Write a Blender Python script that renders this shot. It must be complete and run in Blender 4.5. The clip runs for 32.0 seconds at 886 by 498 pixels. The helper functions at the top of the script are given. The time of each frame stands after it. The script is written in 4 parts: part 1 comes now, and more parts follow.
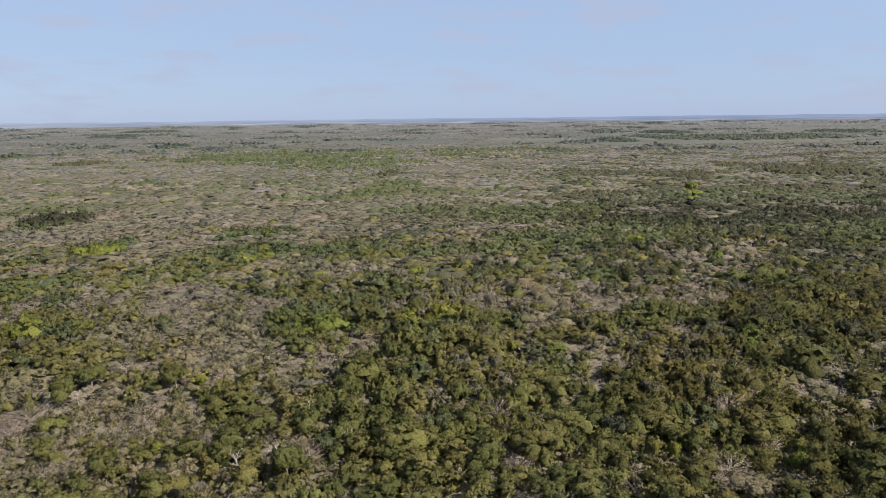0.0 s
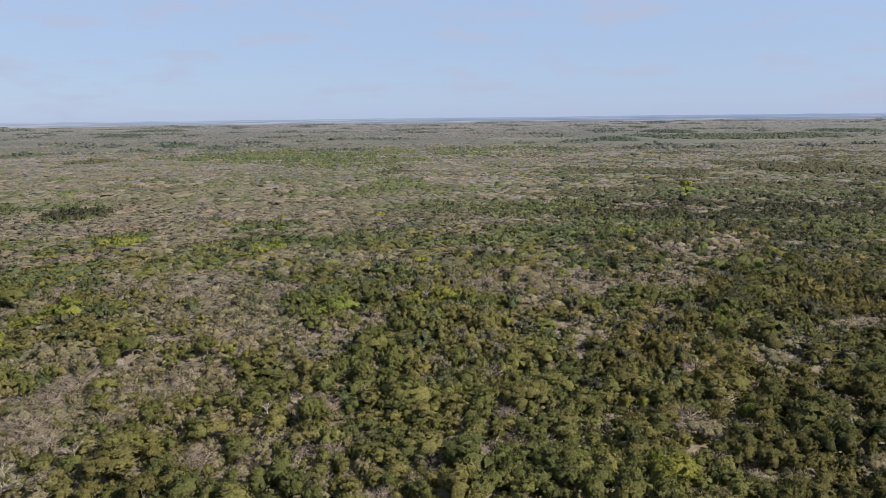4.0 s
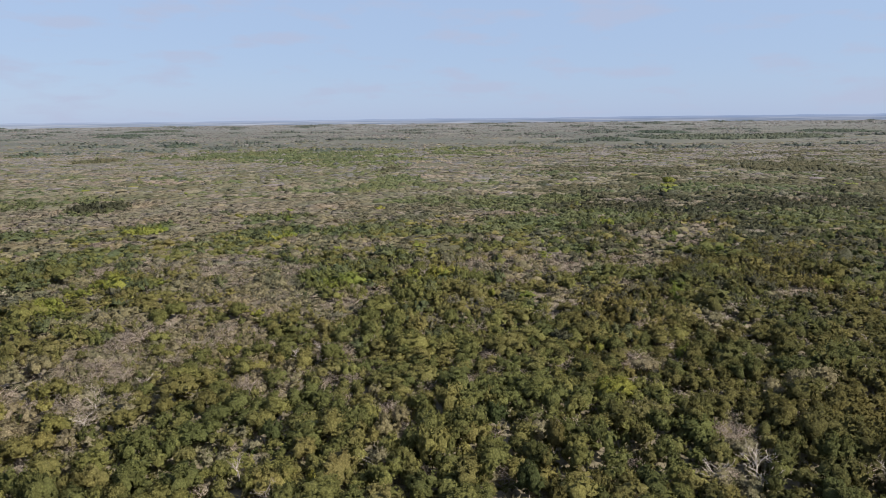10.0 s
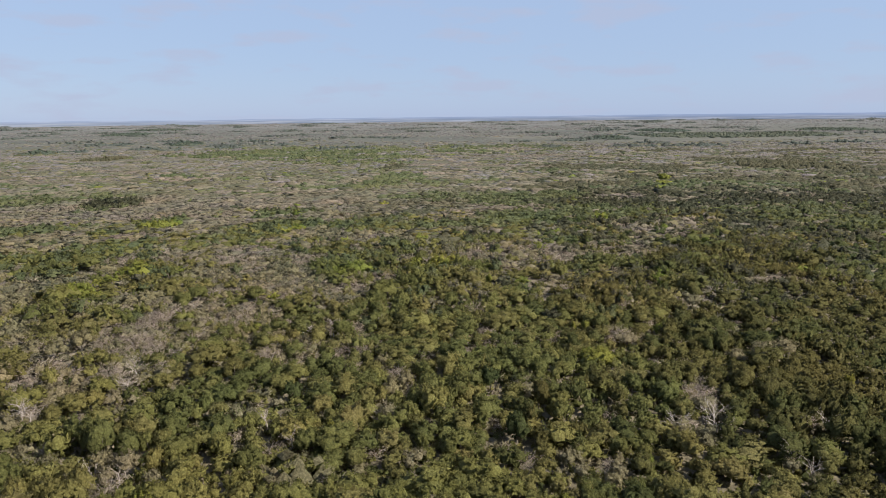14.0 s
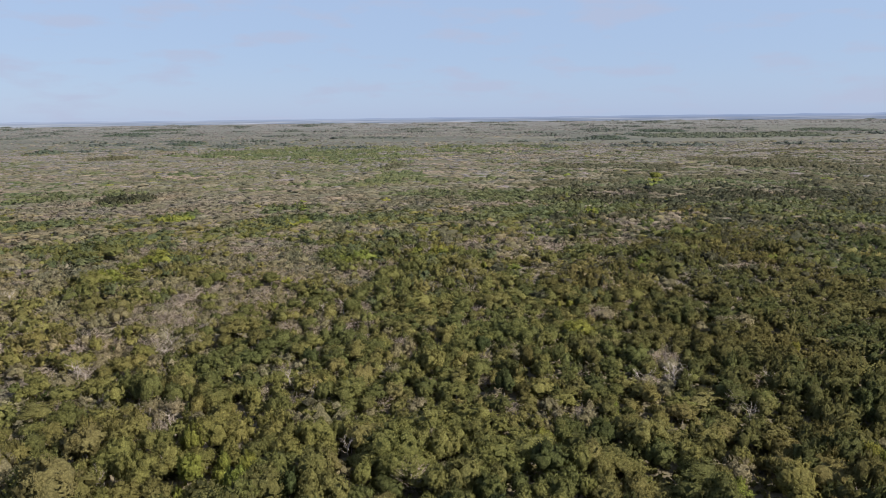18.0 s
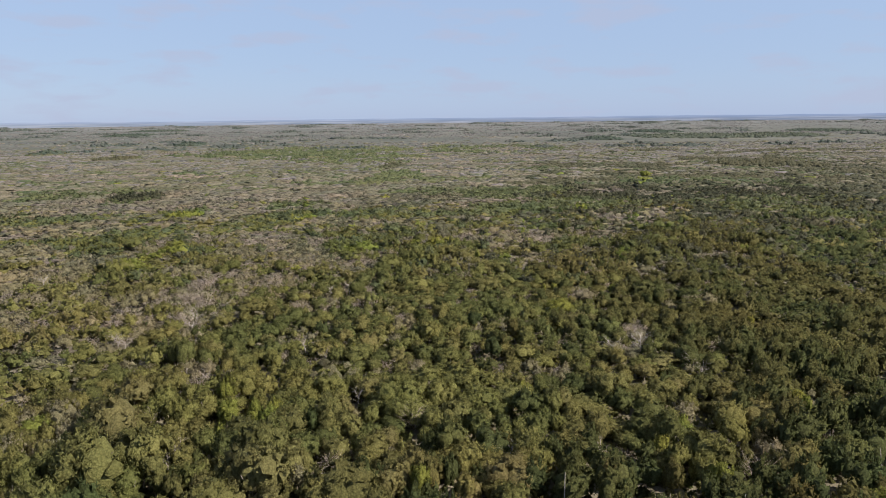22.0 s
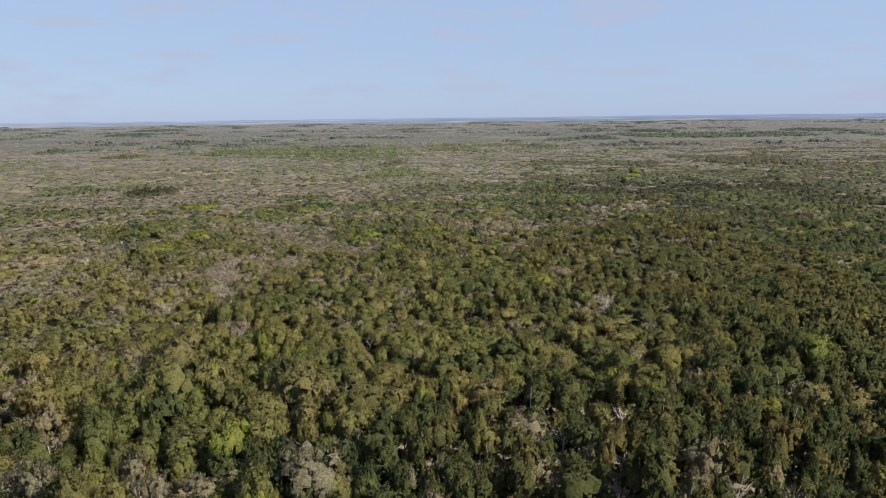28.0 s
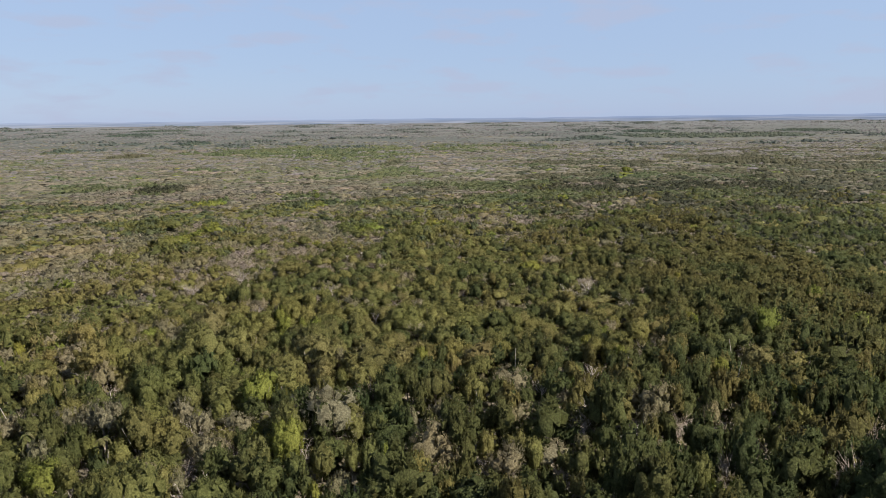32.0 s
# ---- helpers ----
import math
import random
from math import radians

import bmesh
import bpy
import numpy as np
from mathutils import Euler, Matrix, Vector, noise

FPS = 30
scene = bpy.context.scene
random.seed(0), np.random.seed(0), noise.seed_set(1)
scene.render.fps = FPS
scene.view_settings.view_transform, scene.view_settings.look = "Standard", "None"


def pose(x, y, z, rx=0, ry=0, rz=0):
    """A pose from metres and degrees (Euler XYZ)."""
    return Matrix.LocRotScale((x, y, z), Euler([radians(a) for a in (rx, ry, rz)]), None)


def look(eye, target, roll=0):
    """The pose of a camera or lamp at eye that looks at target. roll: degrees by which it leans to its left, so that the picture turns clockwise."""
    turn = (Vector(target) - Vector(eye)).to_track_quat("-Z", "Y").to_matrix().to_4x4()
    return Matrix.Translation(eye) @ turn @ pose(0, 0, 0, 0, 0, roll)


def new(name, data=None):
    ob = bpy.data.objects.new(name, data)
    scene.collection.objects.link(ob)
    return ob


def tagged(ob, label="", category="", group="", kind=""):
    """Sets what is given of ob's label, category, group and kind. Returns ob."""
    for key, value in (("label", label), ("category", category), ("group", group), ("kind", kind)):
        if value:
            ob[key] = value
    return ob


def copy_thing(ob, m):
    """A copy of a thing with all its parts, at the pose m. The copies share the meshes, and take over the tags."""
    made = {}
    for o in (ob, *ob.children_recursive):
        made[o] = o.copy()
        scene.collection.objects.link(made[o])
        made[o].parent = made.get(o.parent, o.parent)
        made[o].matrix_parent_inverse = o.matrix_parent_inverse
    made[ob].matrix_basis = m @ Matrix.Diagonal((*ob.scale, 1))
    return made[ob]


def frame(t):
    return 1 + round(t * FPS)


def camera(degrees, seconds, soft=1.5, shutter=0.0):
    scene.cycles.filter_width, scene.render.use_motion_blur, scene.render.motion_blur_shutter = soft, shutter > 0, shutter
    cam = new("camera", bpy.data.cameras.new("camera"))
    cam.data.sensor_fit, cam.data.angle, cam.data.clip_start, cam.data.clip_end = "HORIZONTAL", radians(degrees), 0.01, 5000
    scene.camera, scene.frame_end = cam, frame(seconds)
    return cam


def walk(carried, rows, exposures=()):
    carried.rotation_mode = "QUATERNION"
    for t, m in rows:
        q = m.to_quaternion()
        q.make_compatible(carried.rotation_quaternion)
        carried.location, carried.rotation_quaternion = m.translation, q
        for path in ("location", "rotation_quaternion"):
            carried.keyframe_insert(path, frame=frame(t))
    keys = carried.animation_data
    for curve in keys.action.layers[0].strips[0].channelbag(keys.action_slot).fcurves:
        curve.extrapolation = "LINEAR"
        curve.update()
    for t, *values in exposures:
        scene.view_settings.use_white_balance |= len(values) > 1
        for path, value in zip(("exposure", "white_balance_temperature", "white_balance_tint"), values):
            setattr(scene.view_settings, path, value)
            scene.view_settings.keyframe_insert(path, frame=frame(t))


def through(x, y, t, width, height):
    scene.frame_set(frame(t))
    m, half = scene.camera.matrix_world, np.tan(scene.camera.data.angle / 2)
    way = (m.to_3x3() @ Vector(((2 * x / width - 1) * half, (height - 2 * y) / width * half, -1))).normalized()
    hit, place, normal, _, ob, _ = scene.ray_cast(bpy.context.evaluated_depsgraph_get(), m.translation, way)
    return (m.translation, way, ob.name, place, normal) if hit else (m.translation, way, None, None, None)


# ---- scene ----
cam = camera(70, 32.0, soft=0.9)

EXPOSURE = 1.0

# ---- the walk: a drone backing away over the scrub at an even height ----
ROWS = [  # seconds, metres gone back, degrees turned right, degrees tipped down
    (0.0, 0.00, 0.999, 11.780), (0.5, 1.48, 0.932, 11.783), (1.0, 3.02, 0.887, 11.788), (1.5, 4.65, 0.826, 11.800),
    (2.0, 6.37, 0.785, 11.813), (2.5, 8.15, 0.751, 11.822), (3.0, 9.94, 0.753, 11.831), (3.5, 11.76, 0.756, 11.828),
    (5.5, 19.44, 0.775, 11.802), (6.0, 21.39, 0.793, 11.793), (6.5, 23.38, 0.809, 11.784), (7.0, 25.36, 0.824, 11.778),
    (7.5, 27.32, 0.838, 11.775), (8.0, 29.25, 0.865, 11.769), (8.5, 31.15, 0.894, 11.769), (9.0, 33.02, 0.947, 11.775),
    (9.5, 34.85, 1.004, 11.777), (10.0, 36.63, 1.056, 11.762), (10.5, 38.36, 1.108, 11.768), (11.0, 39.88, 1.209, 11.758),
    (11.5, 41.23, 1.161, 11.756), (12.0, 42.55, 1.083, 11.763), (12.5, 43.98, 1.014, 11.794), (13.0, 45.57, 0.953, 11.834),
    (13.5, 47.29, 0.897, 11.869), (14.0, 49.11, 0.879, 11.893), (14.5, 51.00, 0.869, 11.911), (16.5, 58.57, 0.873, 11.863),
    (17.0, 60.45, 0.881, 11.859), (17.5, 62.34, 0.894, 11.853), (18.0, 64.23, 0.905, 11.849), (18.5, 66.14, 0.920, 11.846),
    (19.0, 68.06, 0.947, 11.852), (19.5, 70.00, 0.982, 11.851), (20.0, 71.96, 1.004, 11.849), (20.5, 73.95, 1.012, 11.834),
    (21.0, 75.96, 1.045, 11.828), (21.5, 77.90, 1.074, 11.822), (22.0, 79.66, 1.138, 11.797), (22.5, 81.30, 1.155, 11.780),
    (23.0, 82.90, 1.142, 11.771), (23.5, 84.62, 1.137, 11.780), (24.0, 86.46, 1.116, 11.806), (24.5, 88.38, 1.111, 11.838),
    (25.0, 90.32, 1.125, 11.843), (25.5, 92.27, 1.153, 11.841), (27.5, 100.00, 1.266, 11.816), (28.0, 101.88, 1.261, 11.815),
    (28.5, 103.72, 1.272, 11.809), (29.0, 105.57, 1.306, 11.806), (29.5, 107.47, 1.307, 11.806), (30.0, 109.41, 1.305, 11.803),
    (30.5, 111.40, 1.295, 11.797), (31.0, 113.43, 1.301, 11.790), (31.5, 115.44, 1.312, 11.788), (32.0, 117.43, 1.314, 11.779),
]
PATH = [(t, pose(0.0, -s, 44.0, 90 - tip, 0, -turn) @ pose(0, 0, 0, 0, 0, -0.59)) for t, s, turn, tip in ROWS]
walk(cam, PATH, exposures=[(0, EXPOSURE), (32, EXPOSURE)])

# ---- light ----
SUN_AZ, SUN_EL = radians(112), radians(42)      # azimuth clockwise from +y
world = bpy.data.worlds.new("sky")
scene.world = world
world.use_nodes = True
wn, wl = world.node_tree.nodes, world.node_tree.links
sky = wn.new("ShaderNodeTexSky")
sky.sky_type, sky.sun_disc = "NISHITA", False
sky.sun_elevation, sky.sun_rotation = SUN_EL, SUN_AZ
sky.altitude, sky.air_density, sky.dust_density, sky.ozone_density = 0, 1.0, 0.3, 2.0
# thin high haze over the sky, paler low down, with a few faint cloud wisps
coord = wn.new("ShaderNodeTexCoord")
parts = wn.new("ShaderNodeSeparateXYZ")
wl.new(coord.outputs["Generated"], parts.inputs[0])
haze = wn.new("ShaderNodeValToRGB")
els = haze.color_ramp.elements
els.new(0.5), els.new(0.7), els.new(0.9)
for e, (p, c) in zip(els, ((0.0, (3.6, 4.75, 7.25)), (0.05, (3.75, 4.95, 7.35)), (0.16, (3.9, 5.1, 7.5)), (0.45, (3.3, 4.2, 6.2)), (1.0, (3.2, 3.9, 5.5)))):
    e.position, e.color = p, (*c, 1)
wl.new(parts.outputs["Z"], haze.inputs[0])
wisp = wn.new("ShaderNodeTexNoise")
wisp.inputs["Scale"].default_value, wisp.inputs["Detail"].default_value = 9.0, 5.0
squash = wn.new("ShaderNodeVectorMath")
squash.operation = "MULTIPLY"
squash.inputs[1].default_value = (1.0, 1.0, 4.0)
wl.new(coord.outputs["Generated"], squash.inputs[0])
wl.new(squash.outputs[0], wisp.inputs["Vector"])
wfac = wn.new("ShaderNodeMapRange")
for k, v in ((1, 0.52), (2, 0.66), (3, 0.0), (4, 0.6)):
    wfac.inputs[k].default_value = v
wl.new(wisp.outputs["Fac"], wfac.inputs[0])
mixed = wn.new("ShaderNodeMix")
mixed.data_type = "RGBA"
mixed.inputs[0].default_value = 0.8
wl.new(sky.outputs[0], mixed.inputs[6])
wl.new(haze.outputs[0], mixed.inputs[7])
cloudy = wn.new("ShaderNodeMix")
cloudy.data_type = "RGBA"
cloudy.inputs[7].default_value = (4.3, 4.75, 6.3, 1)
wl.new(wfac.outputs[0], cloudy.inputs[0])
wl.new(mixed.outputs[2], cloudy.inputs[6])
wl.new(cloudy.outputs[2], wn["Background"].inputs[0])
wn["Background"].inputs[1].default_value = 0.0547
sun = new("sun", bpy.data.lights.new("sun", "SUN"))
sun.data.energy, sun.data.angle, sun.data.color = 5.0, radians(0.6), (1.0, 0.91, 0.78)
d_sun = Vector((math.sin(SUN_AZ) * math.cos(SUN_EL), math.cos(SUN_AZ) * math.cos(SUN_EL), math.sin(SUN_EL)))
sun.matrix_world = look(d_sun * 100, (0, 0, 0))


# ---- materials ----
class Mat:
    """A small builder of node materials."""

    def __init__(self, name, rough=0.6, spec=0.3):
        self.m = bpy.data.materials.new(name)
        self.m.use_nodes = True
        self.n, self.l = self.m.node_tree.nodes, self.m.node_tree.links
        self.b = self.n["Principled BSDF"]
        self.b.inputs["Roughness"].default_value = rough
        self.b.inputs["Specular IOR Level"].default_value = spec

    def node(self, kind, **sets):
        nd = self.n.new(kind)
        for k, v in sets.items():
            setattr(nd, k, v)
        return nd

    def put(self, a, b):
        self.l.new(a, b)

    def noise(self, scale, detail=3, rough=0.55):
        pos = self.node("ShaderNodeNewGeometry")
        tex = self.node("ShaderNodeTexNoise")
        tex.inputs["Scale"].default_value = scale
        tex.inputs["Detail"].default_value = detail
        tex.inputs["Roughness"].default_value = rough
        self.put(pos.outputs["Position"], tex.inputs["Vector"])
        return tex.outputs["Fac"]

    def ramp(self, fac, stops):
        r = self.node("ShaderNodeValToRGB")
        els = r.color_ramp.elements
        while len(els) < len(stops):
            els.new(0.5)
        for e, (p, c) in zip(els, stops):
            e.position, e.color = p, (*c, 1)
        self.put(fac, r.inputs["Fac"])
        return r.outputs["Color"]

    def mix(self, fac, a, b, mode="MIX"):
        x = self.node("ShaderNodeMix", data_type="RGBA", blend_type=mode)
        for sock, v in ((x.inputs[0], fac), (x.inputs[6], a), (x.inputs[7], b)):
            if isinstance(v, (int, float)):
                sock.default_value = v
            elif isinstance(v, tuple):
                sock.default_value = (*v, 1)
            else:
                self.put(v, sock)
        return x.outputs[2]

    def math(self, op, a, b=0.0):
        x = self.node("ShaderNodeMath", operation=op)
        for sock, v in ((x.inputs[0], a), (x.inputs[1], b)):
            if isinstance(v, (int, float)):
                sock.default_value = v
            else:
                self.put(v, sock)
        return x.outputs[0]

    def tint(self):
        """One number a plant: from the object, or from the plant's own attribute in a joined mesh."""
        at = self.node("ShaderNodeAttribute", attribute_name="tint")
        ob = self.node("ShaderNodeObjectInfo")
        return self.math("FRACT", self.math("ADD", at.outputs["Fac"], ob.outputs["Random"]))


def leaf_material(name, stops, through=0.46, rough=0.6, spec=0.08):
    m = Mat(name, rough, spec)
    plant = m.ramp(m.tint(), stops)
    isl = m.node("ShaderNodeNewGeometry").outputs["Random Per Island"]
    value = m.math("ADD", 0.86, m.math("MULTIPLY", isl, 0.3))
    grey = m.node("ShaderNodeCombineColor")
    for i in range(3):
        m.put(value, grey.inputs[i])
    col = m.mix(1.0, plant, grey.outputs[0], "MULTIPLY")
    patch = m.ramp(m.noise(0.035, 3), [(0.35, (0.93, 0.98, 0.96)), (0.65, (1.09, 1.02, 0.98))])
    col = m.mix(1.0, col, patch, "MULTIPLY")
    # sprays of leaves: small tufts, shade of the hollows between put into the colour
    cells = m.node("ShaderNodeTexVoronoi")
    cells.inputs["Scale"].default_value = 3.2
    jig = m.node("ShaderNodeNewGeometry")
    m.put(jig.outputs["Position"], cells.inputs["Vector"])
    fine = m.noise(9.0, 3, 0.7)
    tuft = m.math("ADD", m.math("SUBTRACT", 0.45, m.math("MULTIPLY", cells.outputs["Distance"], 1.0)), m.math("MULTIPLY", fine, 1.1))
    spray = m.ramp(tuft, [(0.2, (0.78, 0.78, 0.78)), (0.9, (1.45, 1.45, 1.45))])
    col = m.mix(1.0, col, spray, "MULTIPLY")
    bump = m.node("ShaderNodeBump")
    bump.inputs["Strength"].default_value, bump.inputs["Distance"].default_value = 0.9, 0.22
    m.put(tuft, bump.inputs["Height"])
    m.put(bump.outputs[0], m.b.inputs["Normal"])
    m.put(col, m.b.inputs["Base Color"])
    tr = m.node("ShaderNodeBsdfTranslucent")
    m.put(col, tr.inputs["Color"])
    mx = m.node("ShaderNodeMixShader")
    mx.inputs[0].default_value = through
    m.put(m.b.outputs[0], mx.inputs[1])
    m.put(tr.outputs[0], mx.inputs[2])
    m.put(mx.outputs[0], m.n["Material Output"].inputs[0])
    return m.m


def wood_material(name, stops, rough=0.8):
    m = Mat(name, rough, 0.2)
    a = m.ramp(m.tint(), stops)
    g = m.ramp(m.noise(3.0, 4), [(0.3, (0.75, 0.74, 0.72)), (0.7, (1.15, 1.15, 1.15))])
    m.put(m.mix(1.0, a, g, "MULTIPLY"), m.b.inputs["Base Color"])
    return m.m


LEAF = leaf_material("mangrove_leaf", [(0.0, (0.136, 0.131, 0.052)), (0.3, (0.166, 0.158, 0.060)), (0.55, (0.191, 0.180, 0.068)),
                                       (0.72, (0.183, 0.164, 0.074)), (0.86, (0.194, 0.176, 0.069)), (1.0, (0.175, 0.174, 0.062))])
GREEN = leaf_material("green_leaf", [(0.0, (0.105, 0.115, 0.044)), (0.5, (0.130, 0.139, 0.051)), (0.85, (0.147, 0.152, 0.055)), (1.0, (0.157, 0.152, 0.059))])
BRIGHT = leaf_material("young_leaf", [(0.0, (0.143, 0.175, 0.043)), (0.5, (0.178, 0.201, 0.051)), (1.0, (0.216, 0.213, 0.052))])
# hammock leaves, also used to darken the east and the shaded woods
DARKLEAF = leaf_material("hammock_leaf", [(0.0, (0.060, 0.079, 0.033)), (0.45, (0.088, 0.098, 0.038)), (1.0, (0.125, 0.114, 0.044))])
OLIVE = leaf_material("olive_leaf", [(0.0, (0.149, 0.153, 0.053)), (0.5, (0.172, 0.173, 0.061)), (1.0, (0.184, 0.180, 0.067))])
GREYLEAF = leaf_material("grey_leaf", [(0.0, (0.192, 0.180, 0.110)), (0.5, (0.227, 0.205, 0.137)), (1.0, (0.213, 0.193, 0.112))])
DRY = wood_material("dry_twig", [(0.0, (0.28, 0.233, 0.20)), (0.5, (0.34, 0.285, 0.25)), (1.0, (0.31, 0.265, 0.22))])
# far copy of the dry twigs, toned down and blued for haze
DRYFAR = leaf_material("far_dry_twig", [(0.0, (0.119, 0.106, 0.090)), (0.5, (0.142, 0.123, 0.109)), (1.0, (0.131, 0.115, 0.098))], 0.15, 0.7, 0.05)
BARK = wood_material("bark", [(0.0, (0.16, 0.13, 0.10)), (0.6, (0.24, 0.21, 0.18)), (1.0, (0.33, 0.30, 0.27))])
DEADWOOD = wood_material("bleached_wood", [(0.0, (0.34, 0.30, 0.27)), (1.0, (0.46, 0.415, 0.38))])
GREYWOOD = wood_material("grey_wood", [(0.0, (0.27, 0.235, 0.21)), (1.0, (0.36, 0.32, 0.29))])
# low scrub of the open marsh: one cover that runs from olive to dry tan
# some blue of the haze is put into its colours
COVER = leaf_material("marsh_scrub_leaf", [(0.0, (0.070, 0.071, 0.044)), (0.35, (0.104, 0.100, 0.066)), (0.65, (0.131, 0.120, 0.088)),
                                           (0.85, (0.150, 0.132, 0.102)), (1.0, (0.171, 0.148, 0.122))], 0.15, 0.6, 0.09)
# far leaves: haze is put into these colours, most in the farthest
HAZED_LEAF = leaf_material("hazed_leaf", [(0.0, (0.077, 0.078, 0.077)), (0.5, (0.101, 0.096, 0.097)), (1.0, (0.141, 0.129, 0.135))], 0.12, 0.6, 0.12)
HAZED_WOOD = leaf_material("hazed_wood_leaf", [(0.0, (0.052, 0.063, 0.056)), (0.5, (0.066, 0.076, 0.068)), (1.0, (0.084, 0.090, 0.080))], 0.12, 0.6, 0.12)
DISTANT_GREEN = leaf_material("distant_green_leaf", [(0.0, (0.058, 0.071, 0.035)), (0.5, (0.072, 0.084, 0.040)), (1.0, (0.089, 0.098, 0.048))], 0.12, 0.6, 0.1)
# dark far leaves, also in place of dim light eastward and cloud shadow
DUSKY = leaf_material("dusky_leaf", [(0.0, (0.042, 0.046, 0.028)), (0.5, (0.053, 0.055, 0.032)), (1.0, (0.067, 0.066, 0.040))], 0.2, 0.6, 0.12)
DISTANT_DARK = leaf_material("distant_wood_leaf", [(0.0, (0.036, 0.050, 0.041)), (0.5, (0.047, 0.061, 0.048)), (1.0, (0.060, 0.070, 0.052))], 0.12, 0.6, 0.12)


def ground_material():
    m = Mat("marsh_ground", 0.9, 0.2)
    a = m.ramp(m.noise(0.012, 6, 0.62), [(0.36, (0.104, 0.093, 0.064)), (0.5, (0.140, 0.124, 0.090)), (0.62, (0.178, 0.157, 0.122))])
    grass = m.ramp(m.noise(0.02, 5, 0.6), [(0.35, (0.072, 0.072, 0.042)), (0.65, (0.100, 0.094, 0.061))])
    a = m.mix(m.node("ShaderNodeAttribute", attribute_name="marsh").outputs["Fac"], a, grass)
    # far out: haze put into the ground colour, in long paler and darker tongues
    haze_grey = m.ramp(m.noise(0.0045, 7, 0.68), [(0.36, (0.062, 0.072, 0.064)), (0.48, (0.079, 0.085, 0.075)), (0.57, (0.098, 0.099, 0.087)), (0.68, (0.145, 0.136, 0.118))])
    a = m.mix(m.node("ShaderNodeAttribute", attribute_name="haze_grey").outputs["Fac"], a, haze_grey)
    # farthest ground: paler and bluer still, in place of thicker haze
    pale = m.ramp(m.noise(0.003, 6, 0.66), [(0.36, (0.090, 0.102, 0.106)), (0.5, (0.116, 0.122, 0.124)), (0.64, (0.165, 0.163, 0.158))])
    a = m.mix(m.node("ShaderNodeAttribute", attribute_name="haze_pale").outputs["Fac"], a, pale)
    b = m.ramp(m.noise(0.9, 5, 0.65), [(0.3, (0.6, 0.6, 0.58)), (0.7, (1.25, 1.22, 1.2))])
    m.put(m.mix(1.0, a, b, "MULTIPLY"), m.b.inputs["Base Color"])
    bump = m.node("ShaderNodeBump")
    bump.inputs["Strength"].default_value, bump.inputs["Distance"].default_value = 0.6, 0.3
    m.put(m.noise(2.5, 5), bump.inputs["Height"])
    m.put(bump.outputs[0], m.b.inputs["Normal"])
    return m.m


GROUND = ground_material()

# ---- plan: where each kind of growth stands ----
rng = np.random.default_rng(7)


def lattice(x, y, size, seed):
    """Smooth value noise from 0 to 1 over the plan."""
    gx, gy = x / size, y / size
    ix, iy = np.floor(gx).astype(np.int64), np.floor(gy).astype(np.int64)
    fx, fy = gx - ix, gy - iy
    fx, fy = fx * fx * (3 - 2 * fx), fy * fy * (3 - 2 * fy)

    def h(a, b):
        v = np.sin(a * 127.1 + b * 311.7 + seed * 74.7) * 43758.5453
        return v - np.floor(v)

    top = h(ix, iy) * (1 - fx) + h(ix + 1, iy) * fx
    bot = h(ix, iy + 1) * (1 - fx) + h(ix + 1, iy + 1) * fx
    return top * (1 - fy) + bot * fy


def rough_noise(x, y, size, seed):
    return (lattice(x, y, size, seed) + 0.5 * lattice(x, y, size / 2.3, seed + 5) + 0.25 * lattice(x, y, size / 5.1, seed + 9)) / 1.75


def blobs(x, y, spots):
    """How far inside any of the spots (x, y, half width, half depth) each place lies: 1 at the middle, under 0 outside."""
    best = np.full(x.shape, -9.0)
    fine, wide = (rough_noise(x, y, 14, 3) - 0.5) * 0.9, (rough_noise(x, y, 60, 13) - 0.5) * 1.6
    for cx, cy, rx, ry in spots:
        best = np.maximum(best, 1.06 - np.hypot((x - cx) / rx, (y - cy) / ry) + (wide + 0.4 * fine if rx > 25 else fine))
    return best


DRY_SPOTS = []
DRY_SPOTS += [
    (77.1, 197.3, 7.3, 7.0), (85.7, 176.6, 11.4, 7.1), (63.5, 161.3, 12.0, 8.3), (33.2, 146.6, 8.2, 8.9), (23.4, 129.4, 4.8, 5.5), (15.5, 161.2, 6.0, 7.1),
    (-42.3, 167.6, 7.7, 6.3), (-62.8, 157.1, 13.0, 8.9), (-45.9, 143.6, 14.6, 7.5), (-33.0, 145.3, 8.0, 4.8), (-116.9, 185.6, 10.1, 7.6), (-97.4, 146.4, 4.0, 6.8),
    (-84.9, 153.1, 8.4, 6.4), (-43.9, 112.3, 6.3, 3.6), (-53.0, 107.1, 6.0, 4.9), (-41.9, 84.2, 8.9, 4.9), (-34.1, 80.6, 4.7, 2.9), (-43.1, 80.2, 3.1, 3.2),
    (-20.9, 74.2, 2.2, 2.5), (-24.5, 326.8, 13.2, 18.4), (-25.4, 245.8, 13.3, 7.9), (51.9, 242.4, 6.6, 6.5), (-1.1, 336.3, 12.1, 12.1), (121.0, 194.3, 7.2, 5.9),
]
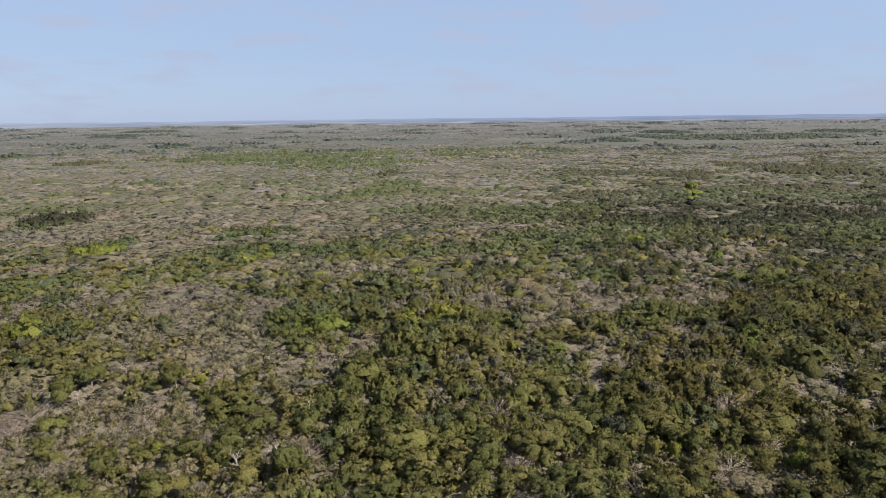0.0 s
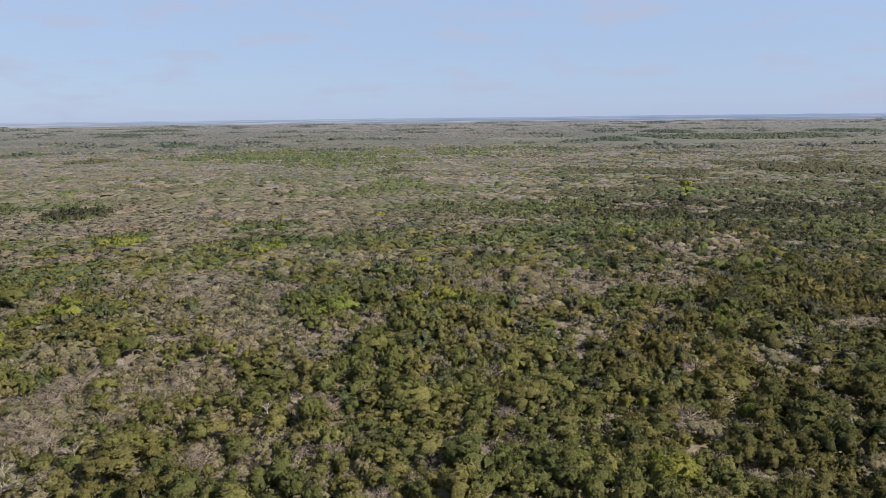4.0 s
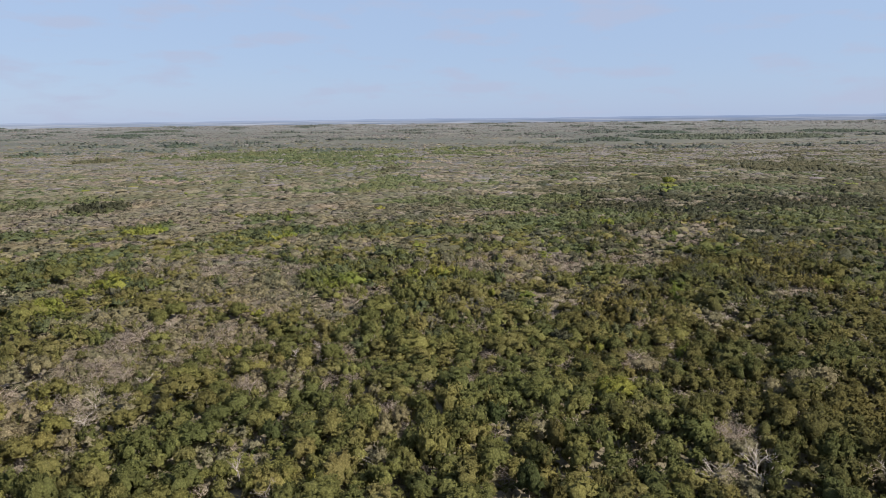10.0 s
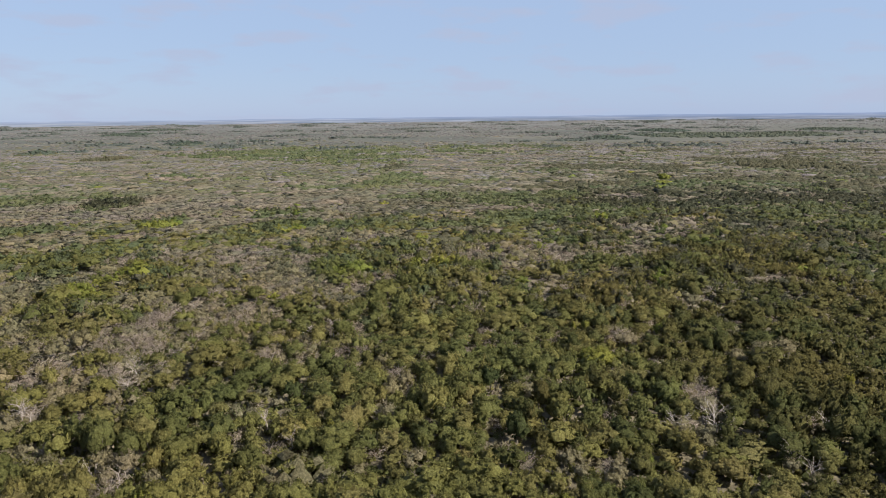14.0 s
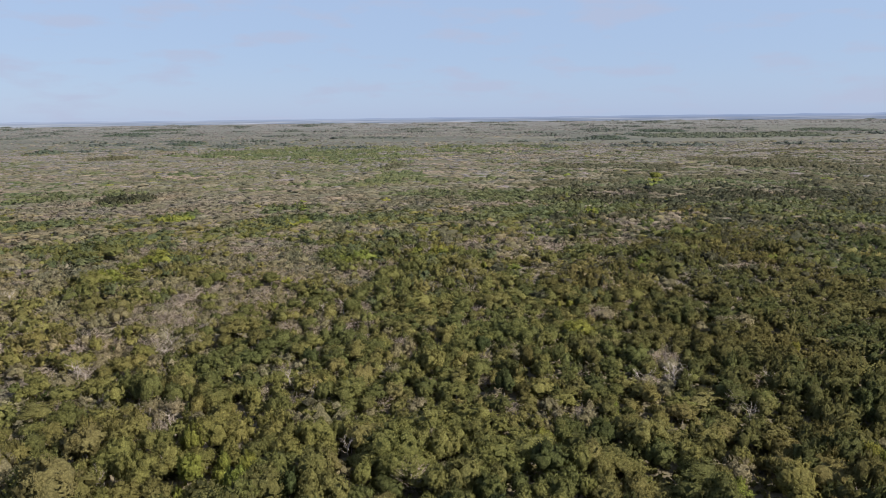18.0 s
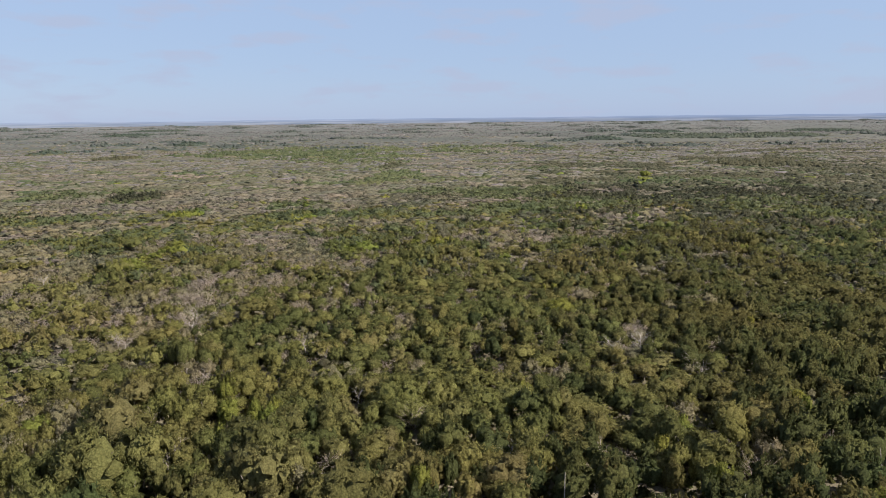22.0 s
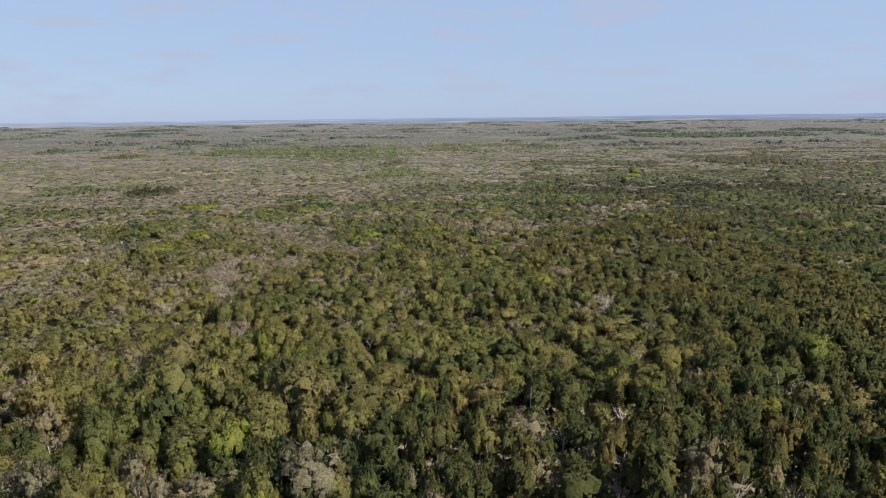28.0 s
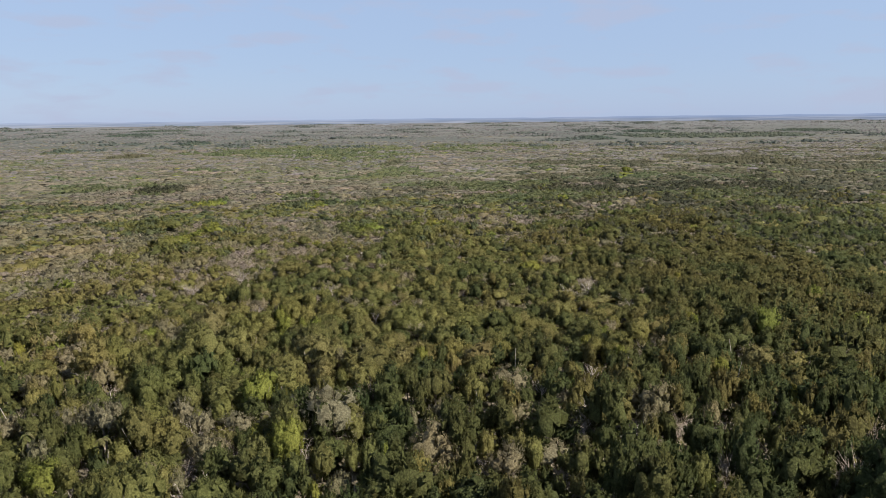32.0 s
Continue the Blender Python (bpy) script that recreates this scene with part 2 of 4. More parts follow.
DRY_SPOTS += [
    (53.1, 102.4, 4.9, 3.6), (36.1, 70.1, 3.1, 2.0), (21.9, 69.3, 2.4, 2.0), (94.6, 285.2, 10.3, 8.9), (-10.1, 68.0, 3.0, 1.9), (9.4, 73.7, 1.8, 2.8),
    (63.7, 97.0, 3.3, 3.7), (-55.2, 77.6, 2.2, 2.1), (-40.3, 256.5, 9.3, 7.2), (-141.3, 244.5, 13.2, 7.8), (-109.1, 262.0, 11.8, 7.4), (-103.1, 346.5, 18.5, 12.8),
    (-199.7, 415.2, 29.4, 18.2), (101.8, 195.6, 7.2, 5.2), (-68.6, 66.0, 11.5, 6.5), (-53.3, 53.8, 4.7, 5.2), (-68.2, 56.8, 3.8, 5.0), (-39.0, 163.2, 5.7, 6.7),
    (33.9, 145.1, 7.0, 9.8), (15.8, 159.5, 7.5, 7.5), (63.7, 156.2, 11.1, 8.2), (78.6, 190.8, 6.5, 6.2), (41.4, 36.1, 1.9, 3.4), (37.1, 28.4, 1.7, 2.3),
]
DRY_SPOTS += [
    (34.6, 33.0, 1.8, 2.5), (61.8, 94.2, 5.2, 6.8), (61.6, 56.2, 4.4, 3.5), (7.3, 62.6, 2.9, 2.2), (-20.0, 76.3, 2.5, 4.2), (38.6, 67.1, 4.8, 2.4),
    (-6.3, 49.6, 2.3, 4.0), (-7.1, 36.2, 2.4, 3.0), (-55.9, 142.9, 17.2, 9.5), (-39.9, 22.1, 2.3, 1.4), (-61.2, 40.0, 2.0, 2.5), (-56.2, 93.6, 5.1, 5.3),
    (-63.9, 80.2, 7.0, 2.9), (-61.2, -12.2, 3.9, 4.2), (-32.1, -36.7, 1.2, 2.3), (-57.3, 68.6, 6.8, 7.7), (-19.4, 77.8, 4.4, 6.8), (-12.4, -9.3, 3.1, 3.3),
    (-17.8, -38.9, 1.2, 2.5), (-12.9, -38.3, 1.2, 1.6), (41.4, 42.1, 3.7, 4.1), (28.9, -40.2, 1.8, 2.4), (23.7, -30.5, 1.9, 2.3), (20.2, -39.8, 1.5, 1.8),
]
DRY_SPOTS += [
    (17.3, 149.2, 9.6, 9.3), (40.0, 155.2, 6.2, 11.3), (62.5, 145.2, 11.9, 9.1), (-29.2, -48.6, 2.4, 1.9), (-25.3, -46.3, 1.4, 1.3), (-113.2, 61.6, 4.9, 5.7),
    (60.9, 27.3, 2.7, 2.9), (-22.9, 62.5, 9.9, 4.3), (-69.8, 49.2, 9.1, 5.0), (-147.3, 163.9, 20.1, 10.2), (-152.4, 235.0, 28.1, 15.8), (91.6, 109.1, 8.3, 5.7),
    (31.9, 107.4, 4.6, 3.9), (20.7, 89.1, 3.0, 2.0), (37.6, 67.5, 3.7, 2.2), (-113.9, 189.2, 10.3, 5.5), (-39.2, 167.4, 6.1, 5.0), (-53.4, 146.4, 8.1, 7.8),
    (41.3, 151.3, 5.6, 10.5), (-76.7, 147.6, 8.1, 7.9), (-42.3, 80.1, 5.4, 2.9), (21.6, 248.8, 9.0, 6.8), (-154.9, 245.5, 13.2, 10.4), (-98.4, 302.5, 16.2, 11.8),
]
DRY_SPOTS += [
    (-133.3, 264.0, 14.2, 9.0), (-20.6, 179.6, 8.2, 7.2), (102.7, 293.8, 16.0, 9.4), (247.1, 417.3, 22.6, 15.0), (187.3, 295.8, 10.8, 9.6), (-67.0, 369.4, 13.2, 11.6),
    (27.1, 113.5, 6.4, 2.4), (-262.2, 422.3, 33.6, 22.5), (-264.4, 506.0, 40.1, 26.8), (-211.4, 553.6, 39.1, 25.7),
]
BRIGHT_SPOTS = []
BRIGHT_SPOTS += [
    (-24.7, 125.6, 4.7, 3.8), (148.5, 357.0, 4.5, 14.4), (88.6, 153.7, 1.3, 3.4), (70.5, 217.4, 4.4, 7.7), (-83.7, 124.8, 5.2, 5.3), (29.9, 71.5, 1.5, 1.4),
    (45.4, 69.5, 1.2, 1.2), (54.3, 112.9, 1.3, 2.5), (-112.4, 209.8, 6.6, 8.1), (-56.2, 196.7, 6.2, 7.2), (26.0, 20.1, 1.2, 1.5), (-87.7, 110.4, 5.7, 9.2),
    (-1.0, 134.3, 6.6, 7.6), (-41.3, 52.1, 2.8, 2.4), (-22.5, 2.8, 2.5, 3.2), (-28.1, -2.0, 1.3, 2.6), (-30.2, -20.9, 1.2, 1.4), (22.4, -26.8, 1.2, 3.0),
    (30.4, -54.8, 2.5, 1.5), (-13.5, -53.6, 1.2, 1.6), (-18.7, -46.0, 1.5, 2.2), (-45.3, -51.1, 2.6, 2.1), (51.7, 0.4, 1.3, 3.1), (33.6, -2.0, 1.2, 2.6),
]
BRIGHT_SPOTS += [
    (-6.5, -46.6, 1.2, 1.9), (33.2, -55.5, 1.2, 1.5),
]
GREEN_SPOTS = []
GREEN_SPOTS += [
    (-8.2, 97.7, 7.4, 9.5), (-0.8, 113.6, 6.4, 9.4), (-14.4, 89.4, 3.4, 6.0), (25.3, 205.2, 13.1, 9.6), (-169.8, 795.7, 126.1, 183.5), (-55.0, 604.8, 48.2, 79.7),
    (91.3, 960.0, 110.2, 204.5), (39.3, 125.4, 5.9, 5.3), (-12.2, 207.8, 15.1, 9.8), (-25.5, 55.0, 10.5, 7.5), (-37.6, 44.5, 8.6, 6.1), (18.0, 53.1, 4.7, 6.0),
    (35.5, 79.7, 7.0, 7.5), (-38.4, 30.8, 11.1, 6.0), (-26.6, 129.4, 8.0, 8.4), (8.4, -22.7, 2.4, 4.5), (-8.8, -37.2, 2.0, 4.9), (30.3, -2.3, 4.4, 4.5),
    (11.1, 2.1, 6.7, 4.8), (-117.9, 220.4, 9.9, 13.0), (-58.8, 206.3, 15.0, 9.6), (-67.4, 245.9, 15.5, 8.1), (-27.4, 208.9, 20.9, 11.9), (19.7, 205.6, 20.6, 9.6),
]
GREEN_SPOTS += [
    (38.2, 214.3, 17.6, 12.5), (44.9, 171.3, 7.9, 8.2), (71.6, 220.6, 10.1, 8.8), (-135.6, 398.6, 17.7, 24.2), (-191.9, 422.5, 22.4, 27.0), (-60.2, 390.1, 41.7, 40.1),
    (-23.7, 421.0, 30.0, 38.8), (63.9, 300.0, 21.7, 16.0), (22.1, 284.7, 15.4, 14.4), (151.0, 351.3, 25.3, 21.9), (190.2, 347.0, 15.7, 18.7), (-24.7, 128.7, 7.2, 5.5),
    (-82.2, 125.9, 8.1, 6.7), (-188.5, 319.6, 17.0, 17.9), (88.1, 165.3, 7.7, 6.4), (63.2, 164.8, 9.2, 4.4), (53.9, 132.8, 9.9, 6.7), (-17.0, 145.8, 8.1, 7.0),
    (13.4, 126.8, 7.1, 5.4), (78.3, 131.5, 7.4, 7.5),
]
DARK_SPOTS = []
DARK_SPOTS += [
    (17.3, 179.5, 6.6, 6.8), (329.5, 1135.9, 30.2, 113.7), (572.0, 1221.6, 162.6, 200.8), (734.7, 1237.5, 66.0, 170.8), (1009.9, 1539.7, 82.1, 157.1), (-847.4, 1762.7, 46.1, 202.2),
    (-414.0, 1045.9, 22.9, 71.2), (-508.4, 783.9, 13.7, 39.9), (-364.0, 666.8, 17.5, 29.0), (-1045.1, 2440.4, 85.0, 257.4), (-32.6, 502.9, 8.0, 28.0), (44.9, 177.8, 4.9, 6.0),
    # spots at (303, 489) and (-167, 282) are cloud shadows drawn as dark growth
    (597.7, 1617.3, 57.2, 172.6), (303.0, 488.9, 41.1, 40.9), (-166.9, 281.6, 12.2, 16.5), (-51.5, -39.6, 2.2, 2.8), (-0.2, -20.1, 3.7, 4.8), (35.9, -30.5, 4.2, 3.9),
    (50.1, -49.0, 4.8, 3.8), (57.6, -20.5, 5.6, 3.8),
]
GAP_SPOTS = []
GAP_SPOTS += [
    (11.3, -24.9, 1.4, 2.5), (-32.1, -5.5, 1.5, 2.1), (-46.9, -37.6, 1.7, 1.6), (15.7, -45.4, 1.4, 2.1), (55.6, -7.1, 1.9, 1.8), (-33.9, -35.8, 1.2, 1.3),
    (41.6, -9.3, 1.2, 1.7), (-4.3, -49.6, 1.2, 1.7), (34.3, -14.3, 1.2, 2.1), (-12.5, -25.9, 1.2, 1.8), (0.6, -32.2, 1.2, 1.4), (45.2, -36.0, 1.4, 1.7),
    (-35.2, 49.7, 1.2, 2.2), (-50.0, 23.7, 1.2, 1.2), (11.6, 24.0, 1.4, 2.3), (-2.8, 24.5, 1.2, 1.3), (26.1, 38.4, 1.2, 1.4), (8.7, 44.8, 1.2, 1.6),
    (-3.2, 130.7, 1.2, 2.4), (-38.3, 118.2, 1.5, 2.6), (64.5, 88.3, 1.7, 2.7), (70.3, 149.6, 2.5, 3.1), (13.8, 177.5, 2.3, 3.5), (-58.0, 125.9, 1.6, 2.6),
]
MARSH_SPOTS = []
MARSH_SPOTS += [
    (84.2, 643.9, 45.8, 42.7), (249.6, 858.4, 30.5, 75.8), (3.7, 586.6, 36.4, 28.3), (377.0, 744.5, 39.9, 45.8), (-602.1, 1057.4, 83.1, 113.3), (-362.9, 588.0, 46.5, 35.2),
    (-355.3, 806.0, 42.4, 52.7), (-745.3, 1468.7, 76.8, 130.2), (-698.5, 2410.5, 126.3, 355.1), (-487.1, 2759.3, 193.0, 468.8), (-4.9, 2902.3, 229.0, 521.8), (365.1, 1669.4, 103.1, 170.5),
    (523.7, 794.3, 42.6, 52.2), (-172.8, 1613.5, 56.6, 158.3), (734.1, 2893.5, 254.8, 341.4), (-1600.9, 4260.3, 222.5, 385.3), (94.8, 778.3, 41.4, 37.2), (460.3, 809.1, 36.1, 40.4),
]
# single plants that stand out: x, y, width
MANGROVE_MARKS = [
    (-48.4, -23.4, 3.5), (-38.8, -29.0, 3.8), (-59.8, -27.0, 3.4), (-16.6, -23.8, 4.0), (6.8, -44.4, 4.3), (10.8, -44.6, 4.3),
    (-2.0, -49.3, 4.0), (16.8, -53.7, 3.2), (16.1, -37.0, 3.1), (42.8, -12.4, 7.0), (44.7, -19.9, 4.7), (55.8, -16.6, 5.8), (61.5, -18.7, 5.7), (65.2, -23.3, 3.6),
    (45.4, -35.2, 3.2), (50.7, -38.6, 3.1), (49.7, -44.1, 3.3), (1.6, -54.2, 3.1), (-40.8, 58.2, 8.3), (-40.9, 32.4, 5.3), (-44.4, 48.5, 4.9), (-31.9, 37.8, 4.0),
    (-54.5, 39.9, 5.3), (-56.3, 37.5, 3.2), (-44.0, 31.8, 3.4), (-40.9, 53.3, 3.7), (-24.8, 48.1, 4.9), (35.7, 19.7, 5.2), (31.6, 17.9, 3.5), (48.4, 21.0, 4.3),
]
MANGROVE_MARKS += [
    (-52.5, 42.2, 3.8), (-17.1, 39.5, 4.5), (44.2, 30.8, 3.7), (44.3, 38.9, 3.3), (-4.6, 19.3, 3.2), (6.8, 23.7, 3.1), (-35.3, 24.0, 3.0),
]
OLIVE_MARKS = [(-39.1, -37.8, 7.4), (-29.9, -32.2, 4.9), (-41.5, -30.5, 3.2), (-51.5, -52.0, 3.4), (-14.5, -21.0, 3.6), (31.5, -13.0, 4.0), (-9.8, -46.5, 3.0), (12.6, -46.0, 3.6)]
LEAFY_MARKS = [
    (-7.6, -45.8, 3.5), (-7.9, -37.9, 3.4), (6.3, -27.1, 4.8), (8.3, -18.0, 4.7), (-45.7, -34.2, 3.2), (-37.7, -22.8, 3.1), (-19.3, -41.8, 2.9), (-16.3, -49.0, 3.3),
    (-42.0, -50.3, 3.9), (27.0, -48.3, 2.7), (22.7, -46.5, 2.4), (31.0, -51.9, 3.6), (45.1, -52.5, 3.2), (19.6, -37.2, 2.7), (-29.7, 52.8, 4.7), (-31.4, 46.3, 3.1),
    (31.0, 43.7, 4.3), (29.7, 37.1, 4.0), (17.9, 34.7, 3.9), (17.5, 50.3, 3.7), (6.5, 38.6, 2.8), (23.8, 25.7, 3.5), (-12.3, 101.5, 5.8), (-13.3, 94.1, 4.5),
    (-6.9, 108.7, 6.1), (-3.4, 137.5, 6.4), (-7.6, 90.2, 4.3), (-13.1, 86.2, 3.3), (3.7, 91.7, 4.8), (-58.4, 93.9, 5.3), (-43.2, 100.0, 5.2), (-57.5, 100.6, 5.7),
]
BRIGHT_MARKS = [
    (22.4, -26.8, 2.6), (33.1, -14.6, 3.3), (33.1, -55.7, 1.9), (30.8, -56.0, 2.3), (-13.1, -54.2, 2.1), (-30.1, -21.4, 1.6), (-75.3, -6.2, 2.9), (67.6, -27.9, 1.9),
    (-5.9, -45.5, 1.4), (26.4, 22.0, 1.9), (65.9, 43.9, 2.1), (17.3, 51.7, 1.7), (-14.6, 31.4, 2.2), (91.9, 159.5, 2.7), (154.0, 370.4, 8.7), (31.0, 74.2, 1.9),
    (28.5, 74.3, 1.5), (46.6, 71.9, 1.6), (14.5, 111.2, 2.3),
]
HAMMOCK_MARKS = [
    (-48.7, -42.0, 4.7), (-55.0, -32.4, 3.1), (0.6, -27.2, 5.2), (-3.7, -24.9, 4.0), (29.2, -30.2, 5.9), (36.7, -30.6, 4.6), (39.1, -36.7, 3.5), (37.2, -47.1, 3.8),
    (42.1, -47.3, 2.8), (30.4, -42.8, 3.3), (-20.4, -36.5, 3.3), (16.5, -13.8, 4.4), (27.3, -14.3, 3.4), (15.7, 40.0, 4.0), (11.1, 30.2, 4.1), (8.9, 46.3, 3.7),
]
GREY_MARKS = [
    (-13.8, -14.4, 4.1), (-10.6, -51.6, 3.6), (19.2, -43.8, 3.0), (23.4, -35.9, 2.7), (-2.6, -34.7, 2.2), (-29.5, -50.8, 2.9), (10.8, -35.4, 3.3), (19.9, -30.2, 3.2),
    (-56.1, -19.7, 3.3), (40.6, 34.5, 3.1), (33.5, 30.4, 4.1), (35.7, 27.1, 2.9), (43.8, 21.2, 2.5), (44.8, 17.4, 2.4), (20.9, 18.2, 3.2), (17.6, 20.6, 2.5),
    (-6.8, 44.8, 3.9), (-7.1, 36.5, 3.6), (-39.5, 20.3, 2.9), (-33.7, 19.0, 2.9), (-48.9, 24.2, 3.0),
]

OLIVE_MARKS += [
    (-23.0, 51.2, 6.0), (-42.1, 63.9, 6.0), (-42.4, 35.4, 6.0), (-8.9, 4.8, 3.7), (-9.6, -3.7, 3.6), (-0.8, 4.5, 2.9), (-1.0, -2.0, 2.9), (-48.4, 7.4, 4.3),
    (-28.4, 27.1, 4.0), (-63.6, 32.0, 4.7), (35.6, 22.1, 5.9), (41.3, 1.0, 5.1), (39.5, -4.3, 5.9), (54.8, 13.0, 4.6), (12.2, -4.1, 4.4), (49.5, 23.0, 4.8),
    (18.5, 37.4, 4.3),
]
LEAFY_MARKS += [
    (-29.2, -4.2, 4.1), (-18.4, 71.6, 5.4), (-31.8, 49.3, 4.8), (27.8, 7.6, 4.5), (5.8, -0.0, 4.5), (30.5, 3.3, 3.8), (50.3, -10.2, 5.0),
]
BRIGHT_MARKS += [
    (-23.0, 6.4, 2.8), (-25.9, 7.0, 2.2), (-25.1, 3.0, 2.4), (-29.3, 4.6, 3.9), (13.9, 12.2, 3.4), (34.3, -0.6, 2.4), (53.0, 5.6, 3.7), (53.5, 3.5, 2.7),
    (28.8, -7.1, 2.5), (53.5, -31.6, 2.0), (90, 23.5, 4.0),
]
HAMMOCK_MARKS += [
    (-34.3, 53.0, 4.9), (-16.8, 0.8, 3.1), (13.4, 6.0, 5.9), (48.9, -0.2, 5.2), (59.0, 7.5, 5.2),
]
GREY_MARKS += [
    (-68.4, 68.2, 6.0), (-70.7, 63.9, 5.7), (-71.1, 38.6, 5.0), (-38.8, 23.0, 4.7), (-42.2, 23.9, 4.1), (-32.3, 15.9, 3.7), (-9.8, 21.1, 2.8), (-3.0, 23.7, 3.8),
    (-4.7, 48.0, 3.8), (40.2, 37.3, 4.5), (16.9, 23.6, 3.8), (36.3, 4.1, 4.5), (58.6, 57.3, 6.0), (53.6, 54.9, 5.2), (63.3, 58.4, 5.4), (59.1, 88.9, 5.3),
    (36.9, 65.6, 6.0), (22.3, 20.4, 3.1),
]
# dead trees: x, y, crown radius, height
DEAD_PALE = [
    (-20.5, 73.0, 1.3, 4.6), (-19.3, 74.2, 1.1, 4.2), (-24.8, 73.0, 1.2, 3.4), (-18.4, 87.0, 1.2, 3.6), (39.5, 33.0, 2.2, 4.4), (38.2, 29.5, 1.8, 3.8),
    (34.0, 31.0, 1.9, 3.8), (-31.5, -38.8, 1.7, 4.6), (26.6, -43.6, 2.2, 5.2), (24.4, -45.5, 1.4, 5.4), (-17.0, -41.5, 1.3, 5.0), (-12.1, -12.0, 1.8, 4.4),
    (-10.5, -13.4, 1.5, 4.0), (17.2, -26.6, 1.6, 4.6), (26.5, -21.3, 1.3, 5.0), (22.9, -33.0, 1.8, 4.8), (-51.4, 53.5, 2.0, 3.4), (-50.4, 48.2, 1.8, 3.2)]
DEAD_GREY = [
    (-47.6, 62.7, 1.8, 2.8), (-59.0, 37.0, 1.6, 3.4), (-24.0, 34.0, 1.0, 3.8), (-38.3, 20.5, 1.5, 3.8), (-41.6, 20.5, 1.2, 4.0), (-6.9, 35.5, 1.8, 3.4),
    (44.6, 22.5, 1.5, 4.0), (45.2, 18.8, 1.2, 4.0), (54.0, 30.5, 1.6, 3.8), (61.0, 52.5, 1.8, 3.2), (58.5, 53.5, 1.6, 3.0), (68.2, 98.0, 2.0, 3.2),
    (60.8, 79.5, 1.6, 3.2), (-11.4, 79.5, 1.2, 3.0), (-56.2, 94.0, 1.6, 2.8), (-2.0, 134.6, 2.0, 3.8), (-54.2, 105.5, 1.8, 2.8), (61.2, 89.4, 1.6, 3.0),
    (-53.6, 57.9, 1.8, 3.2), (-29.0, -51.5, 1.4, 4.4), (-26.0, -50.5, 1.2, 4.8), (-16.0, -44.0, 1.2, 4.4), (37.0, -47.5, 1.5, 4.6), (-62.5, 40.0, 2.0, 3.4)]
DEAD_GREY += [
    (-60.8, 38.0, 1.8, 3.6), (-19.2, 29.0, 1.3, 3.6), (-39.8, 3.3, 1.1, 4.2), (-11.4, 11.2, 1.1, 4.2), (31.4, -7.1, 1.3, 4.2), (49.9, -2.3, 1.4, 4.2), (21.6, -6.3, 1.2, 4.2), (-32.5, -8.6, 1.5, 4.2),
    (-10.9, -24.5, 1.2, 4.2), (24.4, -21.5, 1.3, 4.2),
]
DEAD_PALE += [
    (-33.6, -4.3, 1.4, 4.4), (-104.1, 87.1, 2.0, 3.4), (9.8, -6.7, 1.4, 4.4), (-57.0, -18.5, 1.6, 4.4),
]
PALMS = [(-50.7, -43.6, 5.8), (-41.0, -44.0, 5.2)]

# ---- plant shapes ----
def low_ball(sides):
    """A plain low dome for plants that stay far off."""
    a = np.arange(sides) * 2 * math.pi / sides
    v = np.concatenate([np.stack([np.cos(a), np.sin(a), np.full(sides, -0.35)], 1), [[0.1, 0.05, 0.95]]])
    f = np.array([(i, (i + 1) % sides, sides) for i in range(sides)])
    return v, f


LOWER = low_ball(5)
ROUND = (np.array([(math.cos(1.2566 * i), math.sin(1.2566 * i), -0.35) for i in range(5)] + [(0.74 * math.cos(1.2566 * i + 0.6), 0.74 * math.sin(1.2566 * i + 0.6), 0.55) for i in range(5)] + [(0, 0, 0.92)]),
         np.array([t for i in range(5) for t in ((i, (i + 1) % 5, 5 + i), ((i + 1) % 5, 5 + (i + 1) % 5, 5 + i), (5 + i, 5 + (i + 1) % 5, 10))]))
def puffy_dome(sides=9, rings=4):
    """A rounder dome for the crowns that come nearest."""
    v = []
    for k in range(rings):
        up = -0.45 + 1.25 * k / (rings - 1)
        v += [(math.sqrt(max(0.05, 1 - up * up)) * math.cos(6.2832 * (i + 0.5 * k) / sides), math.sqrt(max(0.05, 1 - up * up)) * math.sin(6.2832 * (i + 0.5 * k) / sides), up) for i in range(sides)]
    f = []
    for k in range(rings - 1):
        for i in range(sides):
            a, b, c, d = k * sides + i, k * sides + (i + 1) % sides, (k + 1) * sides + i, (k + 1) * sides + (i + 1) % sides
            f += [(a, b, c), (b, d, c)]
    f += [((rings - 1) * sides + i, (rings - 1) * sides + (i + 1) % sides, rings * sides) for i in range(sides)]
    return np.array(v + [(0, 0, 1.0)]), np.array(f)


PUFF = puffy_dome()
# a small lump with eight faces, for tufts of leaves
LUMP = (np.array([(1, 0, -0.1), (0, 1, 0.1), (-1, 0, -0.05), (0, -1, 0.1), (0.1, 0.1, 1), (0, 0, -0.9)], float),
        np.array([(0, 1, 4), (1, 2, 4), (2, 3, 4), (3, 0, 4), (1, 0, 5), (2, 1, 5), (3, 2, 5), (0, 3, 5)]))


